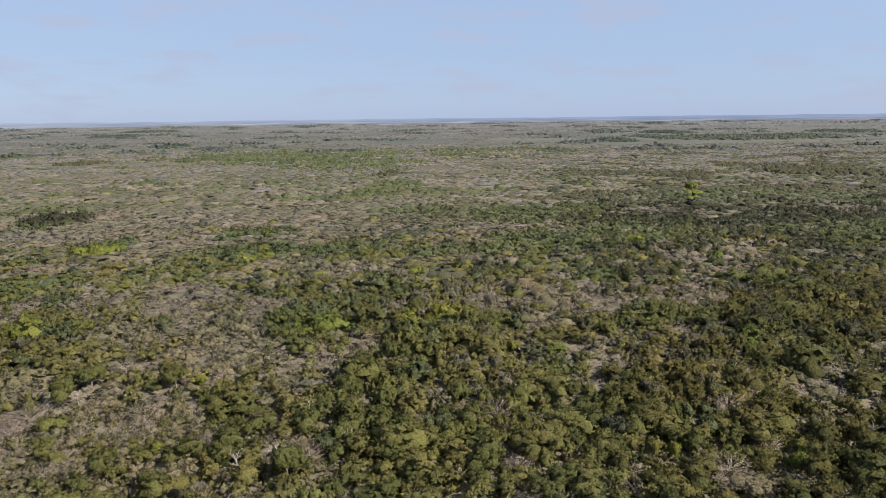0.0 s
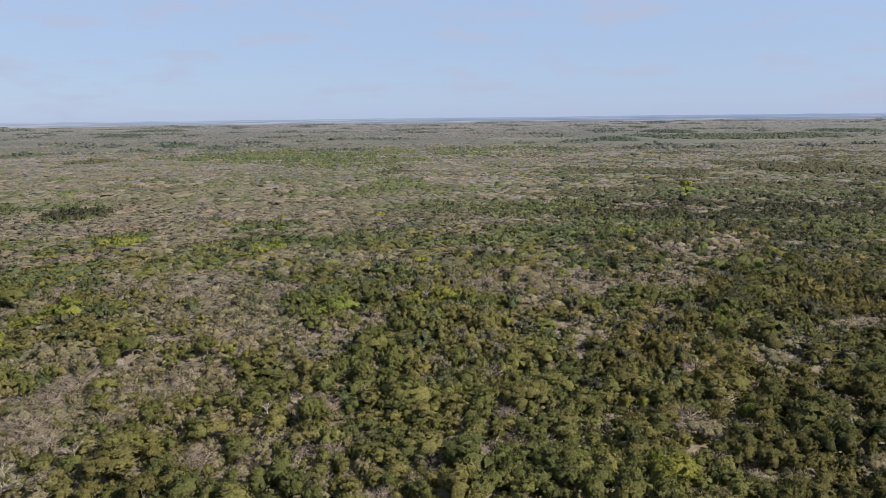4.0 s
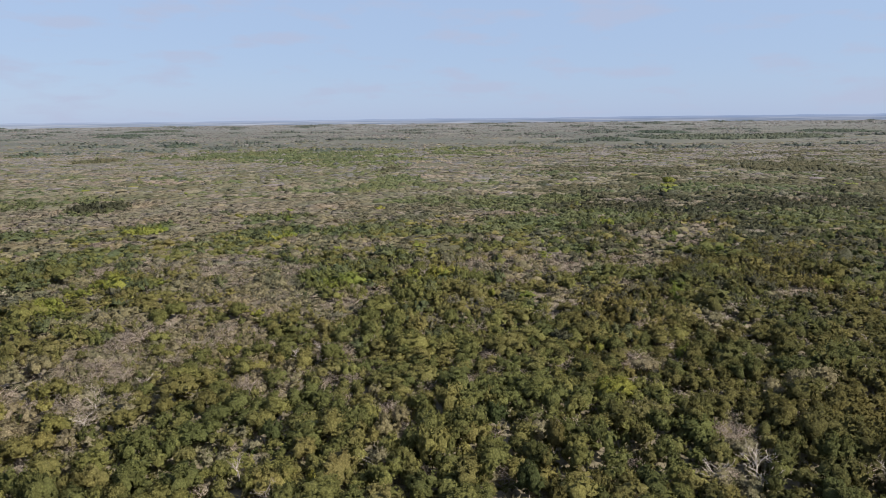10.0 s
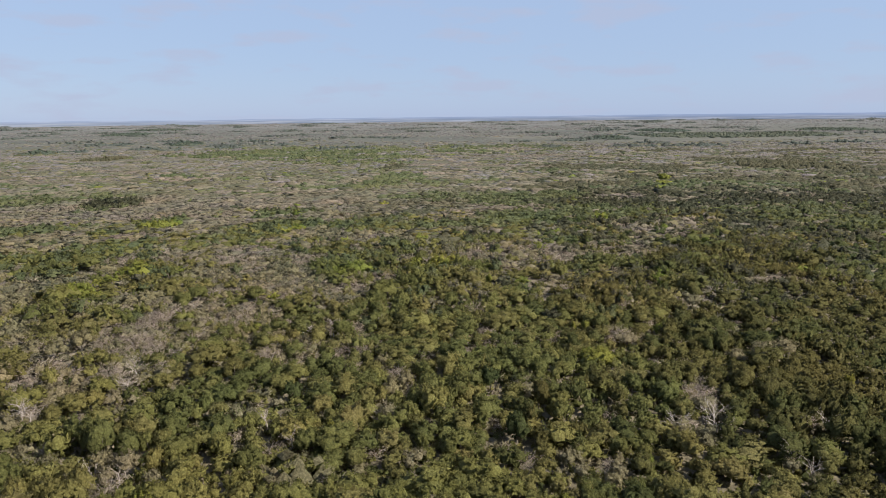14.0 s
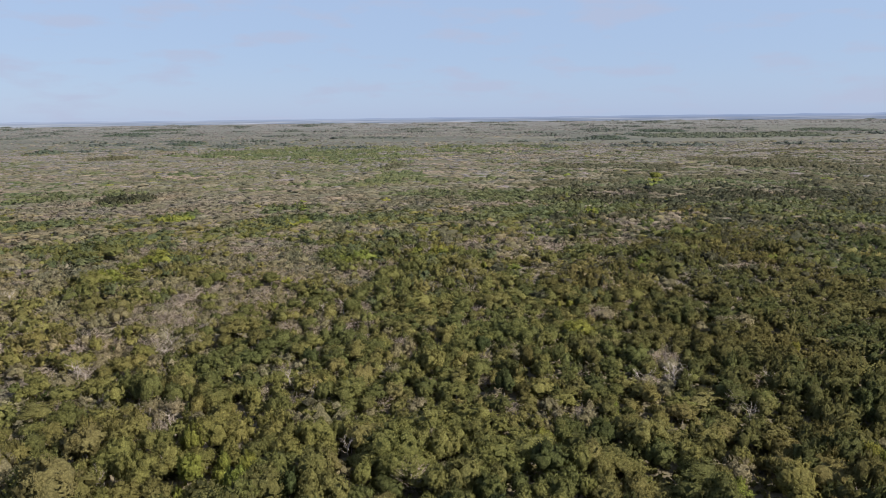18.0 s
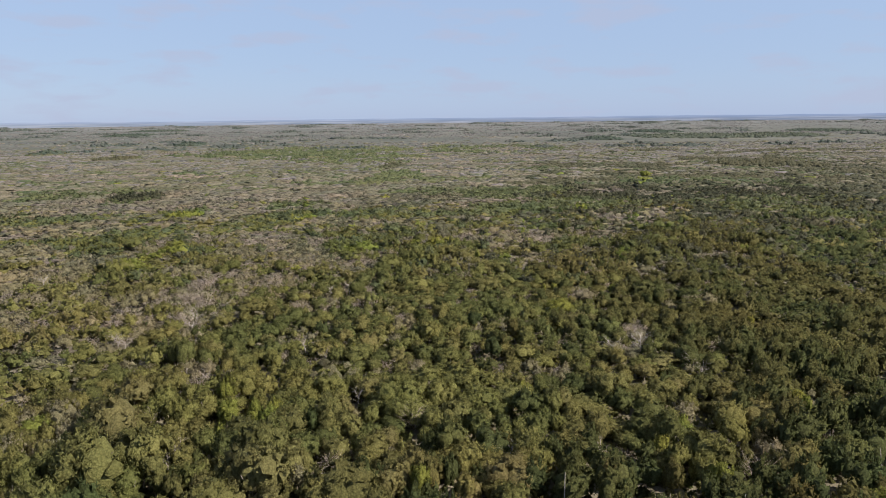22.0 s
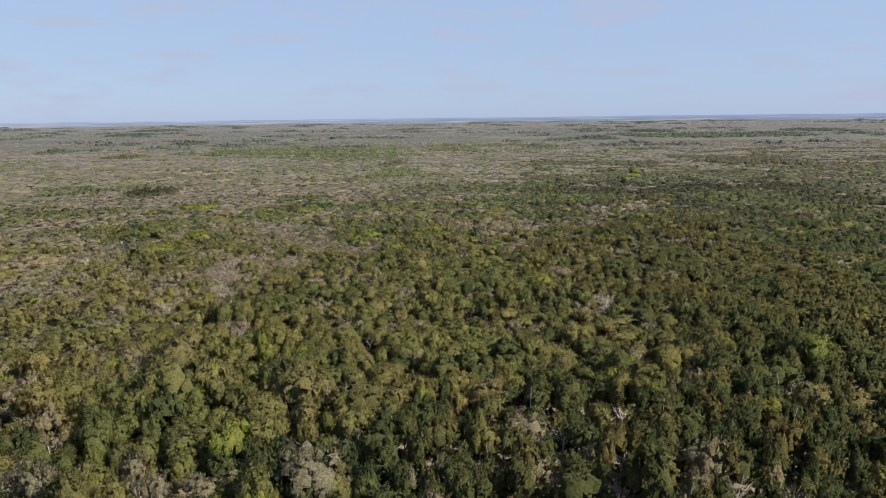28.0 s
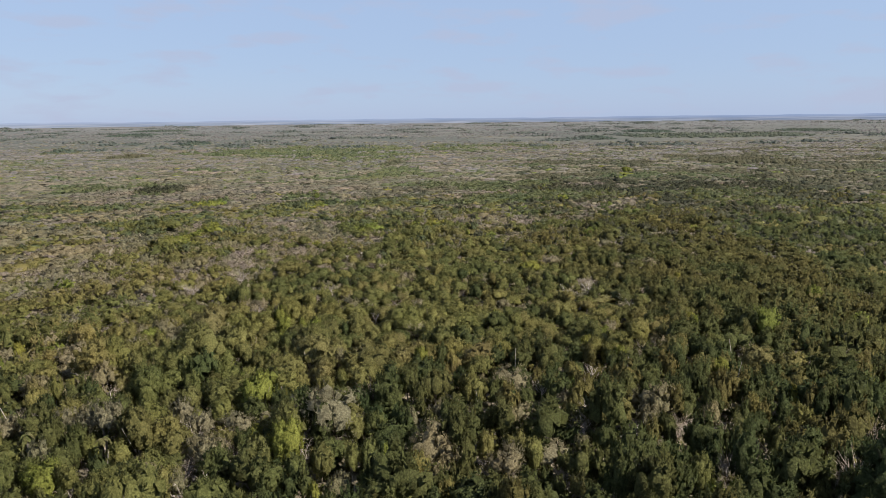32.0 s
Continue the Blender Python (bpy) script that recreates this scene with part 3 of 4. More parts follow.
def crown_shape(seed, radius, height, base, heads, tufts, tuft, leaves, leaf, dome=LOWER, lift=0.35, sprigs=0.3, thin=0.0, bump=None, tall=(1.0, 1.5), core=0.8):
    """An uneven crown: a few heads, each set with small domed tufts under a shell of leaf sprays. Returns vertices, triangles and normals."""
    r = np.random.default_rng(seed)
    deep = height - base
    hs = []
    for i in range(heads):
        a = i * 2.4 + r.uniform(-0.6, 0.6)
        k = radius * math.sqrt(i / max(heads, 1)) * 0.68
        hr = radius * r.uniform(0.4, 0.62) * (1.45 if heads == 1 else 1.15 if heads == 2 else 1)
        hz = min(hr * r.uniform(*tall), deep * 0.55)
        hs.append((k * math.cos(a), k * math.sin(a), height - hz * r.uniform(1.0, 1.3) - 0.22 * k * k / radius, hr, hr * r.uniform(0.8, 1.1), hz))
    hs = np.array(hs)
    V, F, N, n = [], [], [], 0
    cv, cf = dome
    for h in hs:
        V.append(cv * (1 + r.uniform(-0.24, 0.14, (len(cv), 1))) * h[3:] * core + h[:3])
        F.append(cf + n)
        N.append(cv + (0, 0, 0.2))
        n += len(cv)
    # tufts spread over the upper side of every head, none buried inside another
    own = np.repeat(np.arange(heads), -(-tufts * 2 // heads))
    q = np.arange(len(own)) % -(-tufts * 2 // heads)
    up = 1 - (1.6 if bump is LUMP else 1.2) * (q + r.uniform(0, 1, len(q))) / (-(-tufts * 2 // heads))
    turn = q * 2.399963 + own + r.uniform(-0.5, 0.5, len(q))
    d = np.stack([np.sqrt(1 - up * up) * np.cos(turn), np.sqrt(1 - up * up) * np.sin(turn), up], 1)
    p = hs[own, :3] + d * hs[own, 3:] * r.uniform(0.86, 1.0, (len(q), 1))
    inside = np.linalg.norm((p[:, None] - hs[None, :, :3]) / hs[None, :, 3:], axis=2)
    inside[np.arange(len(q)), own] = 9
    free = np.nonzero(inside.min(1) > 0.85)[0] if heads > 1 else np.arange(len(q))
    pick = r.permutation(free)[:tufts]
    p, d = p[pick], d[pick]
    tr = tuft * r.lognormal(0, 0.28, (len(p), 1))
    if bump:
        cv, cf = bump
    for c, way, rad in zip(p, d, tr):
        if r.uniform() < thin:
            continue
        # lumps lie every way round; wider domes stay upright
        if bump is LUMP:
            turned = np.linalg.qr(r.normal(size=(3, 3)))[0]
            spun = cv @ (turned * np.sign(np.linalg.det(turned)))
        else:
            a = r.uniform(0, 6.283)
            spun = np.stack([cv[:, 0] * math.cos(a) - cv[:, 1] * math.sin(a), cv[:, 0] * math.sin(a) + cv[:, 1] * math.cos(a), cv[:, 2]], 1)
        V.append(spun * (1 + r.uniform(-0.25, 0.2, (len(cv), 1))) * rad[0] * (0.72 if bump is LUMP else 0.85) + c)
        F.append(cf + n)
        N.append(0.4 * spun + 1.0 * way)
        n += len(cv)
    t = r.integers(0, len(p), leaves)
    out = r.normal(size=(leaves, 3)) + 1.0 * d[t] + (0, 0, 0.45)
    out /= np.linalg.norm(out, axis=1)[:, None]
    c = p[t] + out * tr[t] * r.uniform(0.82, 1.14, (leaves, 1)) * (1, 1, 0.9)
    nrm = out + r.normal(size=(leaves, 3)) * 0.6
    nrm /= np.linalg.norm(nrm, axis=1)[:, None]
    u = np.cross(nrm, r.normal(size=(leaves, 3)))
    u /= np.linalg.norm(u, axis=1)[:, None] + 1e-6
    v = np.cross(nrm, u)
    s = leaf * r.uniform(0.6, 1.4, (leaves, 1))
    flat = np.stack([c - u * s * 0.6, c + u * s * 0.55 - v * s * 0.45, c + u * s * 0.4 + v * s * 0.5], 1)
    grow_to = out * 0.8 + (0, 0, 0.7) + r.normal(size=(leaves, 3)) * 0.35
    grow_to /= np.linalg.norm(grow_to, axis=1)[:, None]
    wide = np.cross(grow_to, r.normal(size=(leaves, 3)))
    wide /= np.linalg.norm(wide, axis=1)[:, None] + 1e-6
    foot = c - out * s * 0.5
    sprig = np.stack([foot - wide * s * 0.36, foot + wide * s * 0.36, foot + grow_to * s * r.uniform(1.2, 2.4, (leaves, 1))], 1)
    V.append(np.where((r.uniform(0, 1, leaves) < sprigs)[:, None, None], sprig, flat).reshape(-1, 3))
    F.append(n + np.arange(3 * leaves).reshape(-1, 3))
    N.append(np.repeat(0.4 * out + 0.9 * d[t] + 0.15 * nrm + r.normal(size=(leaves, 3)) * 0.15, 3, 0))
    V, F, N = np.concatenate(V), np.concatenate(F), np.concatenate(N)
    whole = V - (0, 0, base + deep * 0.4)
    whole /= np.linalg.norm(whole, axis=1)[:, None] + 0.3
    N = N + 0.65 * whole + (0, 0, lift)
    # every spray turns its upper face the way it is lit
    L = F[-leaves:]
    a, b, c = V[L[:, 0]], V[L[:, 1]], V[L[:, 2]]
    under = (np.cross(b - a, c - a) * N[L].sum(1)).sum(1) < 0
    F[-leaves:][under] = L[under][:, ::-1]
    return V, F, N / np.linalg.norm(N, axis=1)[:, None]


def stick(points, radii, sides=4):
    """A tapered limb through the points."""
    V, F = [], []
    for k, (p, rad) in enumerate(zip(points, radii)):
        for j in range(sides):
            a = 2 * math.pi * j / sides
            V.append((p[0] + rad * math.cos(a), p[1] + rad * math.sin(a), p[2]))
        if k:
            for j in range(sides):
                a, b = (k - 1) * sides + j, (k - 1) * sides + (j + 1) % sides
                F += [(a, b, b + sides), (a, b + sides, a + sides)]
    return np.array(V), np.array(F)


def merge(pieces):
    V, F, n = [], [], 0
    for v, f in pieces:
        V.append(v)
        F.append(np.asarray(f) + n)
        n += len(v)
    return np.concatenate(V), np.concatenate(F)


def limbs_shape(seed, radius, height, count, thick, sides=3):
    r = np.random.default_rng(seed)
    out = []
    for i in range(count):
        a = i * 2.4 + r.uniform(-0.5, 0.5)
        k = radius * r.uniform(0.45, 0.9)
        z0 = height * r.uniform(0.18, 0.4)
        mid = (k * 0.4 * math.cos(a), k * 0.4 * math.sin(a), z0 + height * 0.25)
        tip = (k * math.cos(a), k * math.sin(a), height * r.uniform(0.7, 0.95))
        out.append(stick([(0, 0, z0), mid, tip], [thick, thick * 0.7, thick * 0.3], sides))
    return merge(out)


def trunk_shape(seed, height, thick):
    r = np.random.default_rng(seed)
    b = r.uniform(-0.25, 0.25, 2)
    return stick([(0, 0, -0.1), (b[0] * 0.5, b[1] * 0.5, height * 0.4), (b[0], b[1], height * 0.8)], [thick, thick * 0.75, thick * 0.4], 5)


def twigs_shape(seed, radius, height, count, width):
    """A haze of fine bare twigs, each a three-cornered sliver."""
    r = np.random.default_rng(seed)
    a = r.uniform(0, 2 * math.pi, count)
    k = radius * np.sqrt(r.uniform(0, 1, count))
    z = height * r.uniform(0.15, 0.75, count)
    p = np.stack([k * 0.6 * np.cos(a), k * 0.6 * np.sin(a), z], 1)
    a2 = a + r.uniform(-0.9, 0.9, count)
    ln = r.uniform(0.35, 0.9, count) * height * 0.45
    tip = p + np.stack([np.cos(a2) * ln * 0.9, np.sin(a2) * ln * 0.9, ln * r.uniform(0.2, 1.0, count)], 1)
    side = np.cross(tip - p, r.normal(size=(count, 3)))
    side /= np.linalg.norm(side, axis=1)[:, None]
    w = width * r.uniform(0.6, 1.3, (count, 1))
    v = np.stack([p - side * w, p + side * w, tip], 1).reshape(-1, 3)
    return v, np.arange(3 * count).reshape(-1, 3)


def bushy(shape):
    """Gives a haze of twigs the soft shading of a rounded bush."""
    v, f = shape
    n = v * (0.5, 0.5, 0.25) + (0, 0, 0.9)
    return v, f, n / np.linalg.norm(n, axis=1)[:, None]


def mesh_of(name, v, f, mat, tint=None, normals=None):
    me = bpy.data.meshes.new(name)
    v, f = np.ascontiguousarray(v, np.float32), np.ascontiguousarray(f, np.int32)
    me.vertices.add(len(v))
    me.vertices.foreach_set("co", v.ravel())
    me.loops.add(f.size)
    me.loops.foreach_set("vertex_index", f.ravel())
    me.polygons.add(len(f))
    me.polygons.foreach_set("loop_start", np.arange(0, f.size, 3, dtype=np.int32))
    if tint is not None:
        me.attributes.new("tint", "FLOAT", "POINT").data.foreach_set("value", np.ascontiguousarray(tint, np.float32))
    me.materials.append(mat)
    me.update(calc_edges=True)
    if normals is not None:
        me.attributes.new("custom_normal", "FLOAT_VECTOR", "POINT").data.foreach_set("vector", np.ascontiguousarray(normals, np.float32).ravel())
    return me


def scatter(name, shapes, spots, mat, label, category):
    """All plants of one kind past those that can be counted, as one stuff object. spots: x, y, z, turn, width, height."""
    V, F, T, N, n = [], [], [], [], 0
    which = rng.integers(0, len(shapes), len(spots))
    for k, (v, f, *nv) in enumerate(shapes):
        s = spots[which == k]
        if not len(s):
            continue
        c, w = np.cos(s[:, 3]) * s[:, 4], np.sin(s[:, 3]) * s[:, 4]
        x = v[None, :, 0] * c[:, None] - v[None, :, 1] * w[:, None] + s[:, 0:1]
        y = v[None, :, 0] * w[:, None] + v[None, :, 1] * c[:, None] + s[:, 1:2]
        z = v[None, :, 2] * s[:, 5:6] + s[:, 2:3]
        V.append(np.stack([x, y, z], 2).reshape(-1, 3))
        F.append((f[None] + (n + np.arange(len(s)) * len(v))[:, None, None]).reshape(-1, 3))
        far = np.clip((s[:, 1] - 80) / 250, 0, 1)
        hue = (1 - far) * rough_noise(s[:, 0], s[:, 1], 13, 91) + far * rough_noise(s[:, 0] / 1.7, s[:, 1], 48, 93)
        # eastward plants take darker tints in place of the dimmer light there
        hue = hue - 0.55 * np.clip(s[:, 0] / (50 + 0.4 * np.abs(s[:, 1])), -0.4, 1) * far
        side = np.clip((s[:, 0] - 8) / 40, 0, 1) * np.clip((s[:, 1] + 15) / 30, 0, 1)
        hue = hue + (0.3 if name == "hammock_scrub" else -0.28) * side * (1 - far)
        hue = hue + (0.2 * np.clip((s[:, 1] - 10) / 30, 0, 1) - 0.15 * np.clip((-s[:, 1]) / 20, 0, 1)) * (1 - far)
        hue = (0.6 + 0.34 * far) * hue + (0.4 - 0.34 * far) * rng.uniform(0, 1, len(s))
        # tints grow paler far out, in place of thicker haze
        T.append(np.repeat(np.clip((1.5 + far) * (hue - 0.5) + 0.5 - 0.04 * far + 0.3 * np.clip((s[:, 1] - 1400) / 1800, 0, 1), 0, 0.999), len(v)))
        if nv:
            q, cs, sn = nv[0], np.cos(s[:, 3])[:, None], np.sin(s[:, 3])[:, None]
            nx, ny = q[None, :, 0] * cs - q[None, :, 1] * sn, q[None, :, 0] * sn + q[None, :, 1] * cs
            N.append(np.stack([nx, ny, np.broadcast_to(q[None, :, 2], nx.shape)], 2).reshape(-1, 3))
        n += len(s) * len(v)
    if not V:
        return None
    ob = new(name, mesh_of(name, np.concatenate(V), np.concatenate(F), mat, np.concatenate(T), np.concatenate(N) if N else None))
    return tagged(ob, label, category, kind="stuff")


# ---- ground and distance ----
def build_ground():
    xs = np.concatenate([-np.geomspace(5200, 60, 40), np.linspace(-55, 55, 23), np.geomspace(60, 5200, 40)])
    ys = np.concatenate([-np.geomspace(5200, 160, 20), np.linspace(-150, 150, 61), np.geomspace(155, 5200, 60)])
    X, Y = np.meshgrid(xs, ys)
    Z = (rough_noise(X, Y, 35, 21) - 0.5) * 0.5
    v = np.stack([X, Y, Z], 2).reshape(-1, 3)
    w = len(xs)
    i = (np.arange(len(ys) - 1)[:, None] * w + np.arange(w - 1)[None]).reshape(-1, 1)
    f = np.concatenate([i + (0, 1, w + 1), i + (0, w + 1, w)])
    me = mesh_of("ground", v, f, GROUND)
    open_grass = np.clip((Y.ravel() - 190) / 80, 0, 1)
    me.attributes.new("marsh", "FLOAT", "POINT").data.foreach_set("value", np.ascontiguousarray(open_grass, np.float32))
    # shares of haze colour in the ground, rising with distance
    far_haze = np.clip((Y.ravel() - 400) / 700, 0, 1)
    haze_pale = np.clip((Y.ravel() - 1500) / 1800, 0, 1)
    me.attributes.new("haze_pale", "FLOAT", "POINT").data.foreach_set("value", np.ascontiguousarray(haze_pale, np.float32))
    me.attributes.new("haze_grey", "FLOAT", "POINT").data.foreach_set("value", np.ascontiguousarray(far_haze, np.float32))
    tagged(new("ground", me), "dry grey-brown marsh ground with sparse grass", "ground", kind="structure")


build_ground()


# ---- growth ----
def grid_spots(step, x0, x1, y0, y1, jitter=0.42):
    X, Y = np.meshgrid(np.arange(x0, x1, step), np.arange(y0, y1, step))
    X = X + (np.arange(X.shape[0]) % 2)[:, None] * step * 0.5
    X = (X + rng.uniform(-jitter, jitter, X.shape) * step).ravel()
    Y = (Y + rng.uniform(-jitter, jitter, Y.shape) * step).ravel()
    return X, Y


def reach(x, y):
    """How near the walk ever sees a place."""
    return np.maximum(np.maximum(60, y), np.abs(x) / 0.72)


def in_view(x, y, margin):
    return (np.abs(x) < 0.73 * (y + 118) + margin) & (y > -75)


def spots_of(x, y, width, height, z=None):
    n = len(x)
    return np.stack([x, y, np.zeros(n) if z is None else z, rng.uniform(0, 6.283, n), width, height], 1)


def matrix(x, y):
    """0 where leafy clumps stand, 1 in the half-bare scrub between them."""
    far = np.clip((y - 140) / 260, 0, 1)
    n = (1 - far) * rough_noise(x, y, 24, 31) + far * rough_noise(x / 1.5, y, 46, 33)
    west = np.clip(0.06 - x / 600, -0.12, 0.14)
    return (0.55 + 0.45 * far) / (1 + np.exp(-(n - 0.545 + west * 0.5) * 22))


def patchy(x, y, seed):
    """One number from 0 to 1 for each place: in small clumps among the tall trees, in wide patches on the open marsh."""
    far = np.clip((y - 150) / 250, 0, 1)
    near = np.clip((70 - y) / 50, 0, 1)
    n = (1 - far) * (near * rough_noise(x, y, 7, seed + 2) + (1 - near) * rough_noise(x, y, 14, seed)) + far * rough_noise(x / 1.5, y, 38, seed + 1)
    share = np.clip((y - 40) / 80, 0.42, 0.72) + np.clip((y - 130) / 150, 0, 0.2)
    return (1 - share) * rng.uniform(0, 1, len(x)) + share * np.clip((n - 0.28) / 0.44, 0, 1)


def kinds(x, y):
    """0 mangrove, 1 dry, 2 bright, 3 dark, 4 open, 5 grey-leaved, 6 green."""
    n = len(x)
    k = np.zeros(n, int)
    u, v, w = patchy(x, y, 141), patchy(x, y, 151), patchy(x, y, 161)
    low = np.clip((y - 0) / 50, 0, 1)                    # the scrub opens away from the tall trees
    far = np.clip((y - 300) / 900, 0, 1)
    half = np.clip(matrix(x, y) + 0.28 * np.clip((5 - x) / 50, 0, 1) * np.clip((y - 45) / 30, 0, 1) * np.clip((330 - y) / 100, 0, 1), 0, 1)
    # dark leaves stand in for the dimmer light on the east side
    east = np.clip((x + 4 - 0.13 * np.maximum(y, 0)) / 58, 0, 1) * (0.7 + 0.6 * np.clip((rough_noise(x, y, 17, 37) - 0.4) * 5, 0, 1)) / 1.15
    tall = np.clip((10 - y) / 50, 0, 1)
    lush = 1 / (1 + np.exp(-(rough_noise(x, y, 19, 35) - 0.52) * 30))
    k[u < (0.05 + 0.46 * tall + 0.6 * lush * (1 - 0.7 * east)) * (1 - 0.6 * np.clip((y - 120) / 200, 0, 1))] = 6
    # and for the deep shade between the tall trees
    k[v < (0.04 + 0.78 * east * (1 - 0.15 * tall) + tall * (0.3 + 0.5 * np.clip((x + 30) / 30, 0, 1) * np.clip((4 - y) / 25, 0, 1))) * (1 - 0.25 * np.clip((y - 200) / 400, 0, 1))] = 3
    k[w < 0.05 + 0.09 * tall + (0.22 - 0.08 * tall) * np.clip((8 - x) / 50, 0, 1) + half * (0.15 + 0.30 * low) * (1 - 0.65 * east)] = 5
    k[(w > 0.5) & (w < 0.5 + 0.05 * tall + 0.03 * low + half * (0.02 + 0.1 * low))] = 1
    k[rng.uniform(0, 1, n) > 0.993] = 2
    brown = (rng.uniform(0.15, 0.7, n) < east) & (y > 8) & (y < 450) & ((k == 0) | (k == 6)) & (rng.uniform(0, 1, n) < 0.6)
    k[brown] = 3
    gold = np.clip((rough_noise(x, y, 16, 39) - 0.42) * 7, 0, 1) * np.where(y < 0, np.clip((0 - x) / 70, 0.05, 0.28), np.clip((35 - x) / 60, 0.03, 0.85)) * np.clip((120 - y) / 60, 0, 1)
    k[((k == 0) | (k == 6)) & (rng.uniform(0, 1, n) < gold)] = 7
    band = rough_noise(x / 2.6, y, 80, 61)
    bare = (band < 0.30 + 0.24 * far) & (y > 220)
    k[bare & (v < 0.8)] = 5
    k[bare & (v < 0.35)] = 1
    k[bare & (v < 0.12)] = 4
    k[(rng.uniform(0, 1, n) < 0.6 * np.clip((y - 550) / 550, 0, 1)) & (band < 0.62)] = 4
    d = blobs(x, y, GREEN_SPOTS)
    k[(d > 0.05) & (u < 0.8)] = 6
    clump = rough_noise(x / 1.6, y, 34, 67)
    k[(clump > 0.6) & (y > 110) & (u < 0.8)] = 6
    # with distance, green and olive plants turn grey-leaved in place of haze
    pale = rng.uniform(0, 1, n) < np.where(d > 0.05, 0.12, 0.55) * np.clip((y - 150) / 350, 0, 1)
    k[((k == 0) | (k == 6)) & pale] = 5
    d = blobs(x, y, DRY_SPOTS)
    k[(d > 0.1 - 0.15 * (y > 110)) & (rng.uniform(0, 1, n) < 0.55 + 0.05 * (y > 110))] = 5
    k[(d > 0.2 - 0.15 * (y > 110)) & (rng.uniform(0, 1, n) < 0.7 - 0.05 * (y > 110))] = 1
    d = blobs(x, y, BRIGHT_SPOTS)
    k[(d > 0.08) & (u < 0.75)] = 2
    d = blobs(x, y, DARK_SPOTS)
    k[(d > 0.05) & (u < np.where(y > 200, 0.96, 0.8))] = 3
    d = blobs(x, y, MARSH_SPOTS)
    k[(d > 0.05) & (v < 0.8)] = 5
    k[(d > 0.05) & (v < 0.55)] = 4
    k[(d > 0.0) & (v < 0.2)] = 1
    d = blobs(x, y, GAP_SPOTS)
    k[d > 0.1] = np.where(u[d > 0.1] < 0.5, 5, np.where(y[d > 0.1] > 20, 1, 4))
    return k


def tallness(x, y):
    """The scrub is tall where the walk ends and low further out."""
    t = np.clip((25 - y) / 60, 0, 1)
    return 0.8 + 0.45 * t + 0.6 * (rough_noise(x, y, 22, 51) - 0.5)


def breadth(x, y):
    return 0.93 - 0.03 * np.clip((15 - y) / 60, 0, 1)


FULL = [crown_shape(150 + i, 1.75, 3.5, 0.2, 3 + i % 4, 42, 0.36, 720, 0.135, PUFF, 0.08, 0.3, bump=LUMP, tall=(1.0, 1.5), core=0.84) for i in range(12)]
NEAR = [crown_shape(100 + i, 1.75, 3.2, 0.0, 3 + i % 2, 18, 0.4, 200, 0.2, ROUND, 0.25, 0.3, bump=LUMP, tall=(1.1, 1.6), core=0.86) for i in range(12)]
HALF = [crown_shape(140 + i, 1.8, 3.3, 0.2, 4 + i % 2, 34, 0.34, 620, 0.115, PUFF, 0.3, 0.6, 0.3, LUMP, core=0.66) for i in range(12)]
MID = [crown_shape(200 + i, 2.0, 3.0, -0.2, 3 + i % 2, 8, 0.6, 60, 0.34, LOWER, 0.45, 0.3, bump=LUMP, core=0.78) for i in range(10)]
BACK = [crown_shape(250 + i, 2.6, 2.5, -0.6, 3, 2, 0.8, 24, 0.42, ROUND, 0.6, 0.25, bump=LOWER) for i in range(10)]
FAR = [crown_shape(300 + i, 3.8, 2.4, -0.8, 2, 1, 1.0, 1, 0.9, ROUND, 1.2, 0.0, bump=LOWER, tall=(0.7, 1.0)) for i in range(10)]
SHRUB = [crown_shape(170 + i, 1.8, 2.5, 0.0, 4, 16, 0.36, 260, 0.135, LOWER, 0.5, 0.7, 0.35, LUMP) for i in range(10)]
SHRUB_MID = [crown_shape(220 + i, 2.3, 2.5, 0.0, 4, 10, 0.48, 60, 0.28, LOWER, 0.5, 0.6, 0.35, LUMP) for i in range(10)]
LOWBUSH = [crown_shape(270 + i, 1.0, 0.9, -0.1, 2, 3, 0.36, 12, 0.28, LOWER) for i in range(8)]
DOME = [crown_shape(350 + i, 5.0, 3.2, -0.8, 1, 1, 1.5, 1, 1.4, ROUND, 1.4, bump=ROUND, tall=(0.7, 1.0)) for i in range(6)]
MOUND = [crown_shape(370 + i, 5.0, 3.0, -0.8, 1, 1, 1.0, 1, 1.2, ROUND, 1.5, bump=LOWER, tall=(0.6, 0.9)) for i in range(6)]
TWIG_NEAR = [bushy(merge([twigs_shape(400 + i, 1.9, 2.8, 400, 0.0115), limbs_shape(410 + i, 1.3, 2.6, 4, 0.02)])) for i in range(5)]
TWIG_MID = [bushy(twigs_shape(500 + i, 2.4, 2.3, 170, 0.019)) for i in range(5)]
TUFT = [bushy(twigs_shape(650 + i, 1.4, 1.4, 24, 0.02)) for i in range(5)]
LEAFY = {0: (LEAF, "mangrove_scrub", "olive-green mangrove scrub in a dense uneven thicket"),
         2: (BRIGHT, "young_scrub", "bright yellow-green leafy bushes among the scrub"),
         7: (OLIVE, "olive_scrub", "golden olive bushes with dense sunlit crowns"),
         3: (DARKLEAF, "hammock_scrub", "dark green broadleaf bushes in dense clumps, some standing in for shade"),
         5: (GREYLEAF, "grey_scrub", "grey-green half-bare bushes among the scrub"),
         6: (GREEN, "leafy_scrub", "fresh green leafy bushes standing close together")}
